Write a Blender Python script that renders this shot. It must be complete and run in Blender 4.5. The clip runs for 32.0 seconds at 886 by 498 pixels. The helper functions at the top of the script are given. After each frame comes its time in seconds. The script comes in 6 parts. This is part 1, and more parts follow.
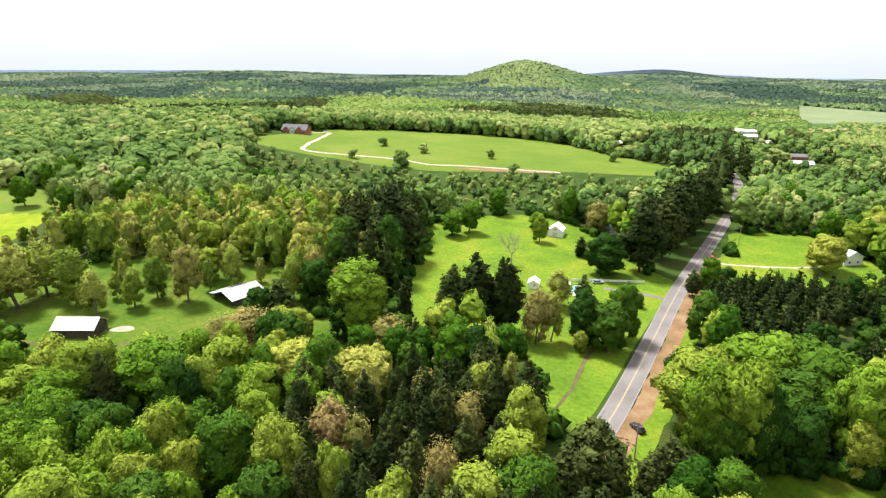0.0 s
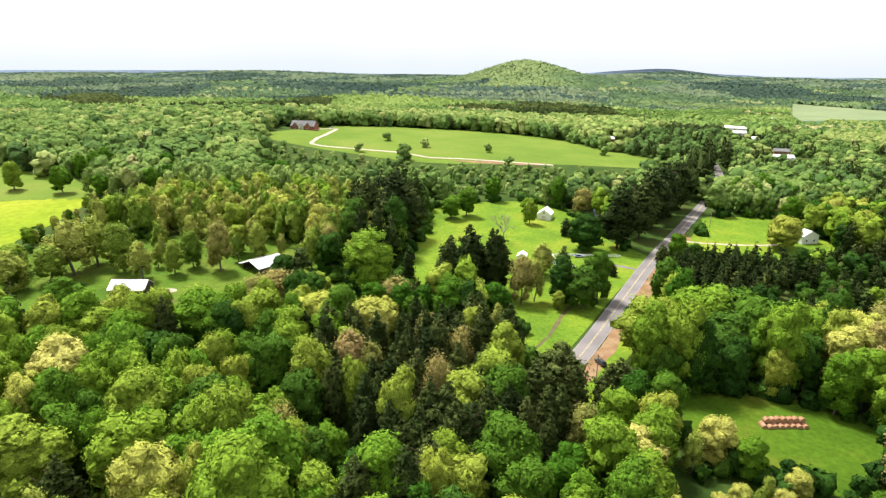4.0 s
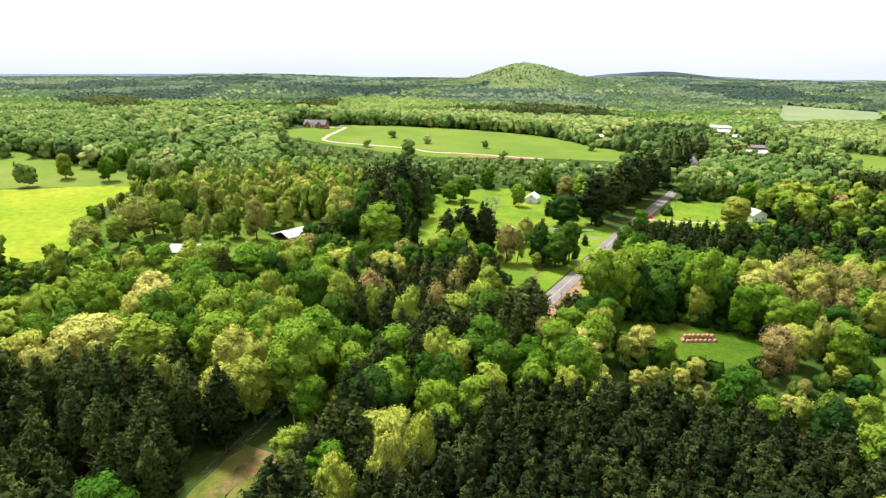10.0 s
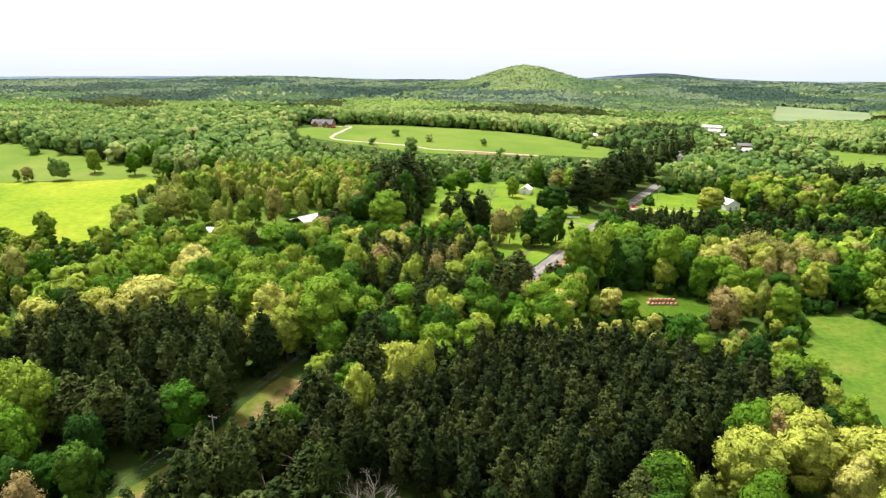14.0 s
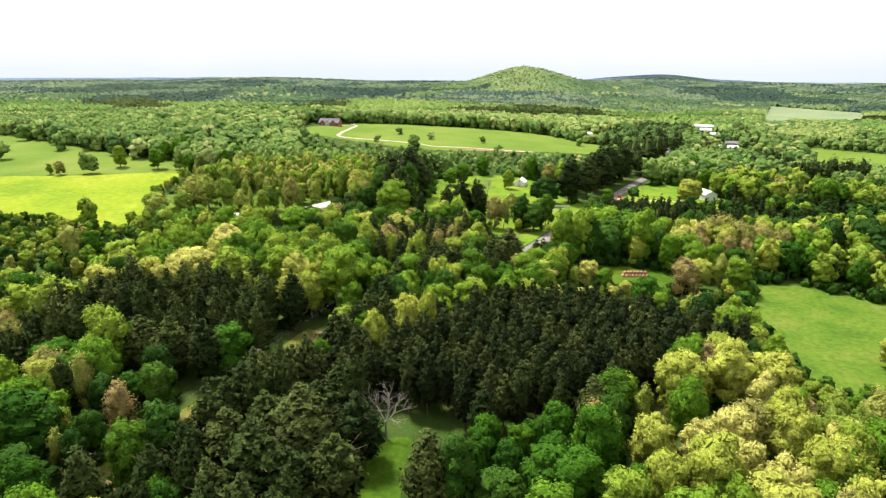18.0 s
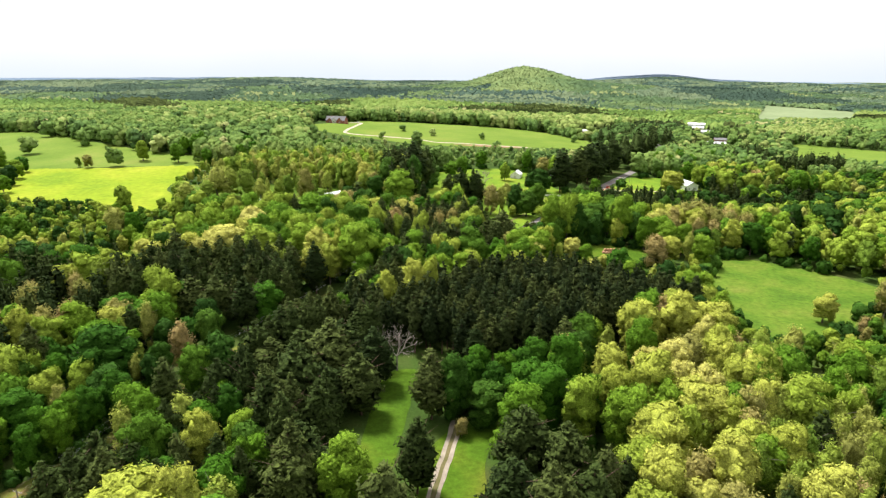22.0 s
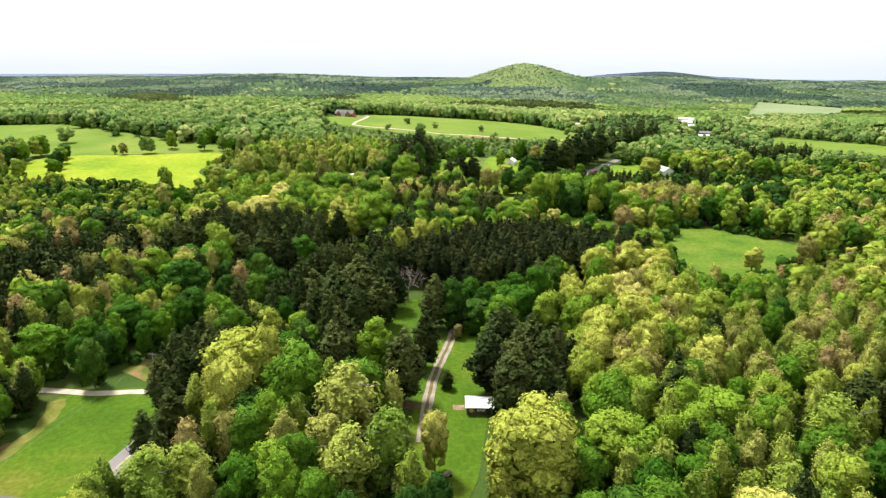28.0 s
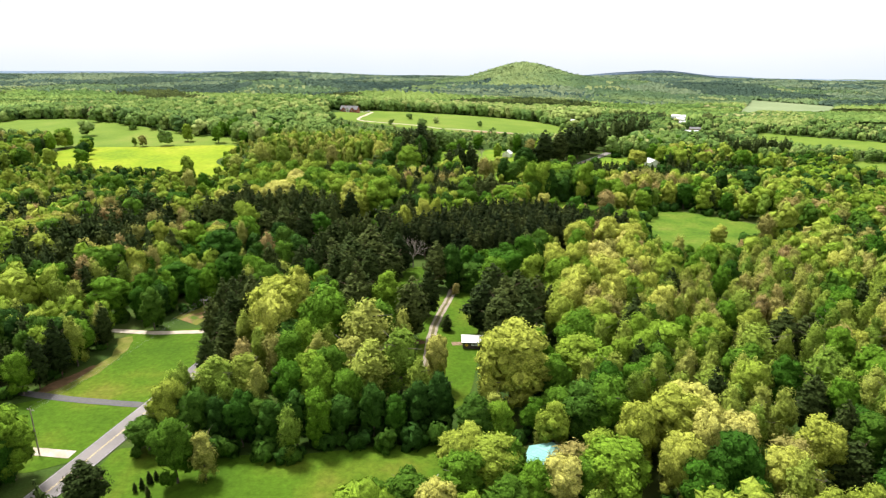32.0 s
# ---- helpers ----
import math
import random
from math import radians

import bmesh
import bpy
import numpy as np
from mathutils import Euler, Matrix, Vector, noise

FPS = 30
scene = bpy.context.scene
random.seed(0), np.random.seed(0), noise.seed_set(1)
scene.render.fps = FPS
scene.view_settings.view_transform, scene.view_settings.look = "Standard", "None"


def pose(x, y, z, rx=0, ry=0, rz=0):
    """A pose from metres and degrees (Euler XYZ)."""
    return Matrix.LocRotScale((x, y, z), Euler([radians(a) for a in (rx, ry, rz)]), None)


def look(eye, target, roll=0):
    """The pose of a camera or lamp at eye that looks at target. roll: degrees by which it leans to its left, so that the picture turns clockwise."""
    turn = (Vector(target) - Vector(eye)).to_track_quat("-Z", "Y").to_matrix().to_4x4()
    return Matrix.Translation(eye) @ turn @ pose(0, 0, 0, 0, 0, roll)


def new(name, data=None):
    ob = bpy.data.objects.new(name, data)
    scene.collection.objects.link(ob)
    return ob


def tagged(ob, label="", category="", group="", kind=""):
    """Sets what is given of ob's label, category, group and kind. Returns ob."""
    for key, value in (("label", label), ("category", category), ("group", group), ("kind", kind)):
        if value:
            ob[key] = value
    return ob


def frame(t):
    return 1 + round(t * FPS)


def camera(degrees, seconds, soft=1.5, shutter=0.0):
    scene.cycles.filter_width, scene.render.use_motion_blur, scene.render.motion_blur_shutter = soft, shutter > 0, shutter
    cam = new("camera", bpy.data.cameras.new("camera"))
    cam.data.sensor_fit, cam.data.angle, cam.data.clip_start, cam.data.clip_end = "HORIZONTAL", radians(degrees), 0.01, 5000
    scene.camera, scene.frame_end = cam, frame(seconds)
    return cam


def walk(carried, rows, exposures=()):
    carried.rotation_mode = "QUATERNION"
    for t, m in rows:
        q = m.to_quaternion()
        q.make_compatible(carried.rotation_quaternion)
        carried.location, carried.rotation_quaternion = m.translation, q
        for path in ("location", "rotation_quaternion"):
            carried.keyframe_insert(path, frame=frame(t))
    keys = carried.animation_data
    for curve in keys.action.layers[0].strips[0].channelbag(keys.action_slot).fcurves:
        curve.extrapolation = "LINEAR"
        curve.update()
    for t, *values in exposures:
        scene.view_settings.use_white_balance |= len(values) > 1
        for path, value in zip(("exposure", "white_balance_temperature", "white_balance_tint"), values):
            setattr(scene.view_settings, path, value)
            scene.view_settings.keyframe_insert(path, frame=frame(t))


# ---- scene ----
# ---- camera: a drone that flies backwards at about 86 m above the land ----
# seconds, x, y, z, yaw to the left, pitch, roll
PATH = [
    (0, -4.29, -0.07, 85.59, -0.789, -16.841, 0.541),
    (2, -3.85, -16.76, 85.50, -0.701, -16.904, 0.511),
    (4, -3.44, -33.55, 85.46, -0.620, -16.874, 0.477),
    (6, -3.06, -50.44, 85.47, -0.541, -16.797, 0.441),
    (8, -2.70, -67.43, 85.51, -0.465, -16.701, 0.404),
    (10, -2.38, -84.52, 85.59, -0.388, -16.602, 0.368),
    (12, -2.08, -101.72, 85.67, -0.310, -16.509, 0.336),
    (14, -1.82, -119.01, 85.76, -0.232, -16.427, 0.307),
    (16, -1.58, -136.40, 85.85, -0.152, -16.362, 0.285),
    (18, -1.37, -153.90, 85.92, -0.074, -16.319, 0.271),
    (20, -1.18, -171.49, 85.96, 0.002, -16.305, 0.266),
    (22, -1.03, -189.18, 85.97, 0.074, -16.326, 0.272),
    (24, -0.91, -206.96, 85.92, 0.137, -16.384, 0.292),
    (26, -0.81, -224.85, 85.82, 0.189, -16.477, 0.325),
    (28, -0.74, -242.83, 85.65, 0.226, -16.590, 0.375),
    (30, -0.71, -260.90, 85.40, 0.241, -16.692, 0.442),
    (32, -0.70, -279.07, 85.06, 0.230, -16.729, 0.529),]


def drone(x, y, z, yaw, pitch, roll):
    a, b = radians(yaw), radians(pitch)
    ahead = Vector((-math.sin(a) * math.cos(b), math.cos(a) * math.cos(b), math.sin(b)))
    eye = Vector((x, y, z))
    return look(eye, eye + ahead * 10, roll)


cam = camera(72, 32.0, soft=1.3)
walk(cam, [(t, drone(*row)) for t, *row in PATH], exposures=[(0, 1.0), (32, 1.0)])

# ---- sky: a bright, thin overcast, sun veiled by cloud ----
SUN_HIGH, SUN_TURN = radians(62), radians(318)
world = bpy.data.worlds.new("overcast_sky")
world.use_nodes = True
scene.world = world
wn, wl = world.node_tree.nodes, world.node_tree.links
wn.clear()
sky = wn.new("ShaderNodeTexSky")
sky.sky_type, sky.sun_disc = "NISHITA", False
sky.sun_elevation, sky.sun_rotation = SUN_HIGH, SUN_TURN
sky.air_density, sky.dust_density = 1.0, 3.0
clear = wn.new("ShaderNodeMix")
clear.data_type = "RGBA"
clear.inputs[0].default_value = 0.9
scaled = wn.new("ShaderNodeVectorMath")
scaled.operation = "SCALE"
scaled.inputs[3].default_value = 0.1
wl.new(sky.outputs[0], scaled.inputs[0])
wl.new(scaled.outputs[0], clear.inputs[6])
cloud_noise = wn.new("ShaderNodeTexNoise")
cloud_noise.inputs["Scale"].default_value = 2.2
cloud_noise.inputs["Detail"].default_value = 5
cloud_ramp = wn.new("ShaderNodeValToRGB")
cloud_ramp.color_ramp.elements[0].position, cloud_ramp.color_ramp.elements[1].position = 0.3, 0.65
cloud_ramp.color_ramp.elements[0].color = (0.95, 0.975, 1.0, 1)
cloud_ramp.color_ramp.elements[1].color = (1.06, 1.05, 1.04, 1)
sky_co = wn.new("ShaderNodeTexCoord")
wl.new(sky_co.outputs["Generated"], cloud_noise.inputs["Vector"])
wl.new(cloud_noise.outputs["Fac"], cloud_ramp.inputs[0])
# an overcast sky is brightest overhead
split = wn.new("ShaderNodeSeparateXYZ")
wl.new(sky_co.outputs["Generated"], split.inputs[0])
height = wn.new("ShaderNodeMapRange")
for socket, value in zip(("From Min", "From Max", "To Min", "To Max"), (0.0, 0.9, 1.22, 1.35)):
    height.inputs[socket].default_value = value
wl.new(split.outputs["Z"], height.inputs["Value"])
bright = wn.new("ShaderNodeVectorMath")
bright.operation = "SCALE"
wl.new(cloud_ramp.outputs[0], bright.inputs[0])
wl.new(height.outputs[0], bright.inputs[3])
low_sky = wn.new("ShaderNodeMapRange")
for socket, value in zip(("From Min", "From Max", "To Min", "To Max"), (-0.012, 0.035, 1.0, 0.0)):
    low_sky.inputs[socket].default_value = value
wl.new(split.outputs["Z"], low_sky.inputs["Value"])
pale = wn.new("ShaderNodeMix")
pale.data_type, pale.blend_type = "RGBA", "MULTIPLY"
pale.inputs[7].default_value = (0.84, 0.91, 0.99, 1)
wl.new(low_sky.outputs[0], pale.inputs[0])
wl.new(bright.outputs[0], pale.inputs[6])
wl.new(pale.outputs[2], clear.inputs[7])
back = wn.new("ShaderNodeBackground")
back.inputs[1].default_value = 0.46
wl.new(clear.outputs[2], back.inputs[0])
wl.new(back.outputs[0], wn.new("ShaderNodeOutputWorld").inputs[0])

sun = new("sun", bpy.data.lights.new("sun", "SUN"))
sun.data.energy, sun.data.angle, sun.data.color = 4.0, radians(12), (1.0, 0.97, 0.925)
sun_from = Vector((math.sin(SUN_TURN) * math.cos(SUN_HIGH), math.cos(SUN_TURN) * math.cos(SUN_HIGH), math.sin(SUN_HIGH)))
sun.matrix_world = look(sun_from * 300, (0, 0, 0))

# ---- materials ----


def material(name, rough=0.85, metal=0.0):
    m = bpy.data.materials.new(name)
    m.use_nodes = True
    b = m.node_tree.nodes["Principled BSDF"]
    b.inputs["Roughness"].default_value, b.inputs["Metallic"].default_value = rough, metal
    b.inputs["Specular IOR Level"].default_value = 0.3
    return m, m.node_tree.nodes, m.node_tree.links, b


def noise_node(nodes, links, scale, detail=4.0, space="Object", rough=0.55):
    co = nodes.new("ShaderNodeTexCoord")
    n = nodes.new("ShaderNodeTexNoise")
    n.inputs["Scale"].default_value, n.inputs["Detail"].default_value, n.inputs["Roughness"].default_value = scale, detail, rough
    links.new(co.outputs[space], n.inputs["Vector"])
    return n.outputs["Fac"]


def ramp_node(nodes, links, fac, stops):
    r = nodes.new("ShaderNodeValToRGB")
    el = r.color_ramp.elements
    while len(el) < len(stops):
        el.new(0.5)
    for e, (p, c) in zip(el, stops):
        e.position, e.color = p, (*c, 1)
    links.new(fac, r.inputs[0])
    return r.outputs[0]


def mix_node(nodes, links, fac, a, b, mode="MIX"):
    m = nodes.new("ShaderNodeMix")
    m.data_type, m.blend_type = "RGBA", mode
    for socket, v in ((m.inputs[0], fac), (m.inputs[6], a), (m.inputs[7], b)):
        if hasattr(v, "links"):
            links.new(v, socket)
        elif isinstance(v, tuple):
            socket.default_value = (*v, 1)
        else:
            socket.default_value = v
    return m.outputs[2]


def bump_node(nodes, links, fac, strength, distance, bsdf):
    b = nodes.new("ShaderNodeBump")
    b.inputs["Strength"].default_value, b.inputs["Distance"].default_value = strength, distance
    links.new(fac, b.inputs["Height"])
    links.new(b.outputs[0], bsdf.inputs["Normal"])


def two_scale(name, stops, big, small, small_amount=0.5, rough=0.9, relief=0.1, metal=0.0, contrast=(0.72, 1.25)):
    """Colour from a broad noise, broken up by a fine one, with fine relief."""
    m, nodes, links, b = material(name, rough, metal)
    if rough >= 0.85:
        b.inputs["Specular IOR Level"].default_value = 0.06
    base = ramp_node(nodes, links, noise_node(nodes, links, big, 5.0), stops)
    fine = noise_node(nodes, links, small, 4.0, rough=0.7)
    lo, hi = contrast
    grain = ramp_node(nodes, links, fine, [(0.3, (lo, lo, lo)), (0.7, (hi, hi, hi))])
    links.new(mix_node(nodes, links, small_amount, base, grain, "MULTIPLY"), b.inputs["Base Color"])
    bump_node(nodes, links, fine, 0.6, relief, b)
    return m


def leaf_material(name, stops, through_light=0.22, rugged=0.8, lively=1.0):
    """Leaves: each tree its own tone, each clump a little lighter or darker, some light shining through."""
    m, nodes, links, b = material(name, 0.75)
    info = nodes.new("ShaderNodeObjectInfo")
    att = nodes.new("ShaderNodeAttribute")
    att.attribute_name = "tint"
    add = nodes.new("ShaderNodeMath")
    add.operation = "ADD"
    links.new(info.outputs["Random"], add.inputs[0])
    links.new(att.outputs["Fac"], add.inputs[1])
    fract = nodes.new("ShaderNodeMath")
    fract.operation = "FRACT"
    links.new(add.outputs[0], fract.inputs[0])
    tone = ramp_node(nodes, links, fract.outputs[0], stops)
    geo = nodes.new("ShaderNodeNewGeometry")
    clump = ramp_node(nodes, links, geo.outputs["Random Per Island"], [(0.0, (1 - 0.24 * lively, 1 - 0.23 * lively, 1 - 0.23 * lively)), (0.55, (1.0, 1.0, 1.0)), (1.0, (1 + 0.26 * lively, 1 + 0.24 * lively, 1 + 0.2 * lively))])
    colour = mix_node(nodes, links, min(0.9, rugged * 1.1), tone, clump, "MULTIPLY")
    fine = noise_node(nodes, links, 2.8, 4.0, rough=0.78)
    grain = ramp_node(nodes, links, fine, [(0.36, (0.44, 0.46, 0.44)), (0.64, (1.52, 1.50, 1.40))])
    colour = mix_node(nodes, links, rugged, colour, grain, "MULTIPLY")
    # rounded tufts the size of a branch end, roughened by the leaves
    tuft = nodes.new("ShaderNodeTexVoronoi")
    tuft.inputs["Scale"].default_value = 0.95
    links.new(nodes.new("ShaderNodeTexCoord").outputs["Object"], tuft.inputs["Vector"])
    height = nodes.new("ShaderNodeMath")
    height.operation = "SUBTRACT"
    links.new(fine, height.inputs[0])
    links.new(tuft.outputs["Distance"], height.inputs[1])
    bump_node(nodes, links, height.outputs[0], 0.5, 0.5, b)
    links.new(colour, b.inputs["Base Color"])
    b.inputs["Specular IOR Level"].default_value = 0.04
    tr = nodes.new("ShaderNodeBsdfTranslucent")
    links.new(colour, tr.inputs[0])
    mx = nodes.new("ShaderNodeMixShader")
    mx.inputs[0].default_value = through_light
    links.new(b.outputs[0], mx.inputs[1])
    links.new(tr.outputs[0], mx.inputs[2])
    links.new(mx.outputs[0], nodes["Material Output"].inputs[0])
    return m


M_FLOOR = two_scale("forest_floor", [(0.3, (0.028, 0.055, 0.010)), (0.5, (0.045, 0.08, 0.014)), (0.7, (0.065, 0.075, 0.02))], 0.05, 1.2, 0.7, relief=0.25)
M_GRASS = two_scale("meadow_grass", [(0.28, (0.080, 0.150, 0.014)), (0.5, (0.125, 0.205, 0.017)), (0.64, (0.175, 0.230, 0.021)), (0.78, (0.235, 0.250, 0.037))], 0.05, 0.7, 0.75, relief=0.12, contrast=(0.6, 1.35))
M_LUSH = two_scale("lush_grass", [(0.28, (0.040, 0.086, 0.006)), (0.5, (0.060, 0.116, 0.008)), (0.62, (0.085, 0.125, 0.011)), (0.75, (0.135, 0.132, 0.022))], 0.05, 0.7, 0.7, relief=0.12, contrast=(0.6, 1.35))
M_FIELD = two_scale("hay_grass", [(0.28, (0.050, 0.102, 0.011)), (0.45, (0.078, 0.140, 0.014)), (0.6, (0.100, 0.152, 0.018)), (0.75, (0.135, 0.160, 0.028))], 0.07, 0.5, 0.75, relief=0.12, contrast=(0.62, 1.32))
M_YELLOW = two_scale("buttercup_meadow", [(0.3, (0.125, 0.200, 0.012)), (0.5, (0.190, 0.255, 0.014)), (0.7, (0.255, 0.285, 0.024))], 0.022, 0.25, 0.7, relief=0.12, contrast=(0.68, 1.3))
M_PASTURE = two_scale("grazed_pasture", [(0.3, (0.09, 0.15, 0.018)), (0.55, (0.125, 0.185, 0.025)), (0.75, (0.17, 0.20, 0.04))], 0.02, 0.4, 0.4, relief=0.12)
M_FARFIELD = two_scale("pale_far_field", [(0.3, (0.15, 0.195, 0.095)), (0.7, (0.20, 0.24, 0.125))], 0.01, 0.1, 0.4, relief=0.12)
M_DIRT = two_scale("red_clay", [(0.3, (0.16, 0.115, 0.05)), (0.5, (0.235, 0.14, 0.075)), (0.75, (0.30, 0.215, 0.12))], 0.15, 1.6, 0.6, relief=0.08)
M_CLAYGRASS = two_scale("clay_and_grass", [(0.36, (0.065, 0.105, 0.014)), (0.46, (0.14, 0.115, 0.04)), (0.56, (0.22, 0.135, 0.065)), (0.66, (0.12, 0.12, 0.03))], 0.22, 1.4, 0.7, relief=0.08)
M_LITTER = two_scale("brown_litter", [(0.3, (0.09, 0.06, 0.028)), (0.7, (0.17, 0.105, 0.055))], 0.4, 2.5, 0.7, relief=0.1)
M_TRACK = two_scale("worn_verge", [(0.3, (0.085, 0.085, 0.03)), (0.7, (0.15, 0.125, 0.06))], 0.3, 2.5, 0.6, relief=0.05)
M_GRAVEL = two_scale("pale_gravel", [(0.3, (0.33, 0.28, 0.21)), (0.7, (0.48, 0.42, 0.34))], 0.3, 3.0, 0.6, relief=0.04)
M_LANE = two_scale("brown_gravel", [(0.3, (0.20, 0.165, 0.125)), (0.7, (0.32, 0.275, 0.215))], 0.3, 3.0, 0.6, relief=0.04)
M_ASPHALT = two_scale("worn_asphalt", [(0.3, (0.155, 0.141, 0.138)), (0.7, (0.235, 0.214, 0.207))], 0.08, 1.5, 0.4, relief=0.02, contrast=(0.85, 1.12))
M_DARKASPHALT = two_scale("dark_asphalt", [(0.3, (0.085, 0.082, 0.082)), (0.7, (0.13, 0.125, 0.122))], 0.12, 1.5, 0.5, relief=0.02)
M_DRYGRASS = two_scale("dry_grass", [(0.3, (0.075, 0.105, 0.014)), (0.5, (0.125, 0.135, 0.026)), (0.7, (0.18, 0.16, 0.045))], 0.18, 1.6, 0.7, relief=0.08)
M_LINE = two_scale("faded_yellow_paint", [(0.3, (0.36, 0.29, 0.17)), (0.7, (0.46, 0.38, 0.22))], 0.4, 4.0, 0.4, relief=0.003)
M_WHITE_LINE = two_scale("faded_white_paint", [(0.3, (0.30, 0.29, 0.28)), (0.7, (0.40, 0.38, 0.37))], 0.4, 4.0, 0.4, relief=0.003)
M_BARK = two_scale("grey_bark", [(0.3, (0.09, 0.075, 0.06)), (0.7, (0.17, 0.145, 0.12))], 0.6, 4.0, 0.6, relief=0.05)
M_POLE = two_scale("weathered_pole", [(0.3, (0.22, 0.19, 0.16)), (0.7, (0.33, 0.29, 0.24))], 0.8, 5.0, 0.5, relief=0.02)
M_PINE_BARK = two_scale("pine_bark", [(0.3, (0.085, 0.055, 0.04)), (0.7, (0.16, 0.105, 0.075))], 0.6, 4.0, 0.6, relief=0.05)
M_LEAF = leaf_material("spring_leaves", [(0.0, (0.065, 0.140, 0.015)), (0.3, (0.117, 0.237, 0.019)), (0.65, (0.192, 0.304, 0.029)), (1.0, (0.282, 0.342, 0.050))])
M_MAPLE = leaf_material("vivid_green_leaves", [(0.0, (0.034, 0.098, 0.011)), (0.5, (0.060, 0.158, 0.012)), (1.0, (0.105, 0.215, 0.016))])
M_YOUNG = leaf_material("thin_young_leaves", [(0.0, (0.155, 0.250, 0.034)), (0.45, (0.250, 0.328, 0.050)), (0.8, (0.330, 0.374, 0.076)), (1.0, (0.340, 0.356, 0.086))], 0.28)
M_DEEP = leaf_material("deep_green_leaves", [(0.0, (0.024, 0.066, 0.012)), (0.5, (0.044, 0.108, 0.014)), (1.0, (0.076, 0.155, 0.019))])
M_PALE = leaf_material("pale_catkin_leaves", [(0.0, (0.285, 0.345, 0.046)), (0.5, (0.39, 0.42, 0.075)), (1.0, (0.52, 0.49, 0.14))])
M_BUD = leaf_material("budding_leaves", [(0.0, (0.245, 0.260, 0.066)), (0.4, (0.31, 0.290, 0.085)), (0.75, (0.35, 0.295, 0.105)), (1.0, (0.37, 0.28, 0.120))], 0.26)
M_NEEDLE = leaf_material("pine_needles", [(0.0, (0.023, 0.039, 0.011)), (0.5, (0.042, 0.064, 0.016)), (1.0, (0.074, 0.096, 0.026))], 0.07, 0.85, 1.4)
M_DARKNEEDLE = leaf_material("close_pine_needles", [(0.0, (0.016, 0.027, 0.009)), (0.5, (0.027, 0.041, 0.012)), (1.0, (0.056, 0.072, 0.020))], 0.04, 0.85, 1.5)
# far woods: distance haze painted in as a paler, bluer leaf colour
M_HAZEWOOD = leaf_material("haze_tinted_mixed_woods", [(0.0, (0.058, 0.098, 0.078)), (0.35, (0.084, 0.134, 0.092)), (0.7, (0.126, 0.180, 0.106)), (1.0, (0.175, 0.222, 0.125))], 0.05, 0.25, 0.5)
M_HAZEGREEN = leaf_material("haze_tinted_green_woods", [(0.0, (0.072, 0.124, 0.068)), (0.35, (0.118, 0.184, 0.078)), (0.7, (0.180, 0.242, 0.092)), (1.0, (0.245, 0.285, 0.118))], 0.05, 0.25, 0.5)
# hillside leaves: spring tones greyed in the colour to imitate haze
M_HAZEHILL = leaf_material("haze_muted_leaves", [(0.0, (0.070, 0.134, 0.038)), (0.3, (0.140, 0.232, 0.055)), (0.6, (0.220, 0.308, 0.078)), (0.85, (0.31, 0.36, 0.115)), (1.0, (0.34, 0.32, 0.150))], 0.12, 0.5, 0.7)
# far pines: haze blue mixed into the needle colour
M_HAZEPINE = leaf_material("haze_tinted_dark_woods", [(0.0, (0.034, 0.062, 0.050)), (0.5, (0.048, 0.082, 0.060)), (1.0, (0.068, 0.108, 0.070))], 0.03, 0.25, 0.5)
# skyline haze, put into the base colour as blue
M_HAZE_RIDGE = two_scale("painted_blue_haze", [(0.3, (0.19, 0.26, 0.35)), (0.7, (0.24, 0.31, 0.40))], 0.004, 0.03, 0.4, relief=1.0)
M_TIN = two_scale("weathered_tin_roof", [(0.3, (0.52, 0.53, 0.54)), (0.7, (0.70, 0.70, 0.70))], 0.3, 2.5, 0.4, rough=0.55, relief=0.01)
M_WHITE = two_scale("white_paint", [(0.3, (0.74, 0.74, 0.72)), (0.7, (0.82, 0.82, 0.80))], 0.5, 3.0, 0.3, rough=0.6, relief=0.005)
M_OLDWOOD = two_scale("weathered_boards", [(0.3, (0.055, 0.045, 0.04)), (0.7, (0.13, 0.105, 0.09))], 0.5, 3.0, 0.6, relief=0.03)
M_SHINGLE = two_scale("grey_shingles", [(0.3, (0.13, 0.13, 0.135)), (0.7, (0.22, 0.215, 0.21))], 0.4, 4.0, 0.5, relief=0.02)
M_BLUEROOF = two_scale("grey_blue_shingles", [(0.3, (0.15, 0.20, 0.23)), (0.7, (0.22, 0.27, 0.30))], 0.4, 4.0, 0.5, relief=0.02)
M_BRICK = two_scale("red_brick", [(0.3, (0.22, 0.085, 0.06)), (0.7, (0.32, 0.14, 0.10))], 0.8, 6.0, 0.5, relief=0.02)
M_GLASS = material("window_glass", 0.08)[0]
M_GLASS.node_tree.nodes["Principled BSDF"].inputs["Base Color"].default_value = (0.03, 0.035, 0.04, 1)
M_GLASS.node_tree.nodes["Principled BSDF"].inputs["Specular IOR Level"].default_value = 0.6

# ---- the lie of the land ----


def swell(x, y, cx, cy, rx, ry, h):
    return h * math.exp(-((x - cx) / rx) ** 2 - ((y - cy) / ry) ** 2)


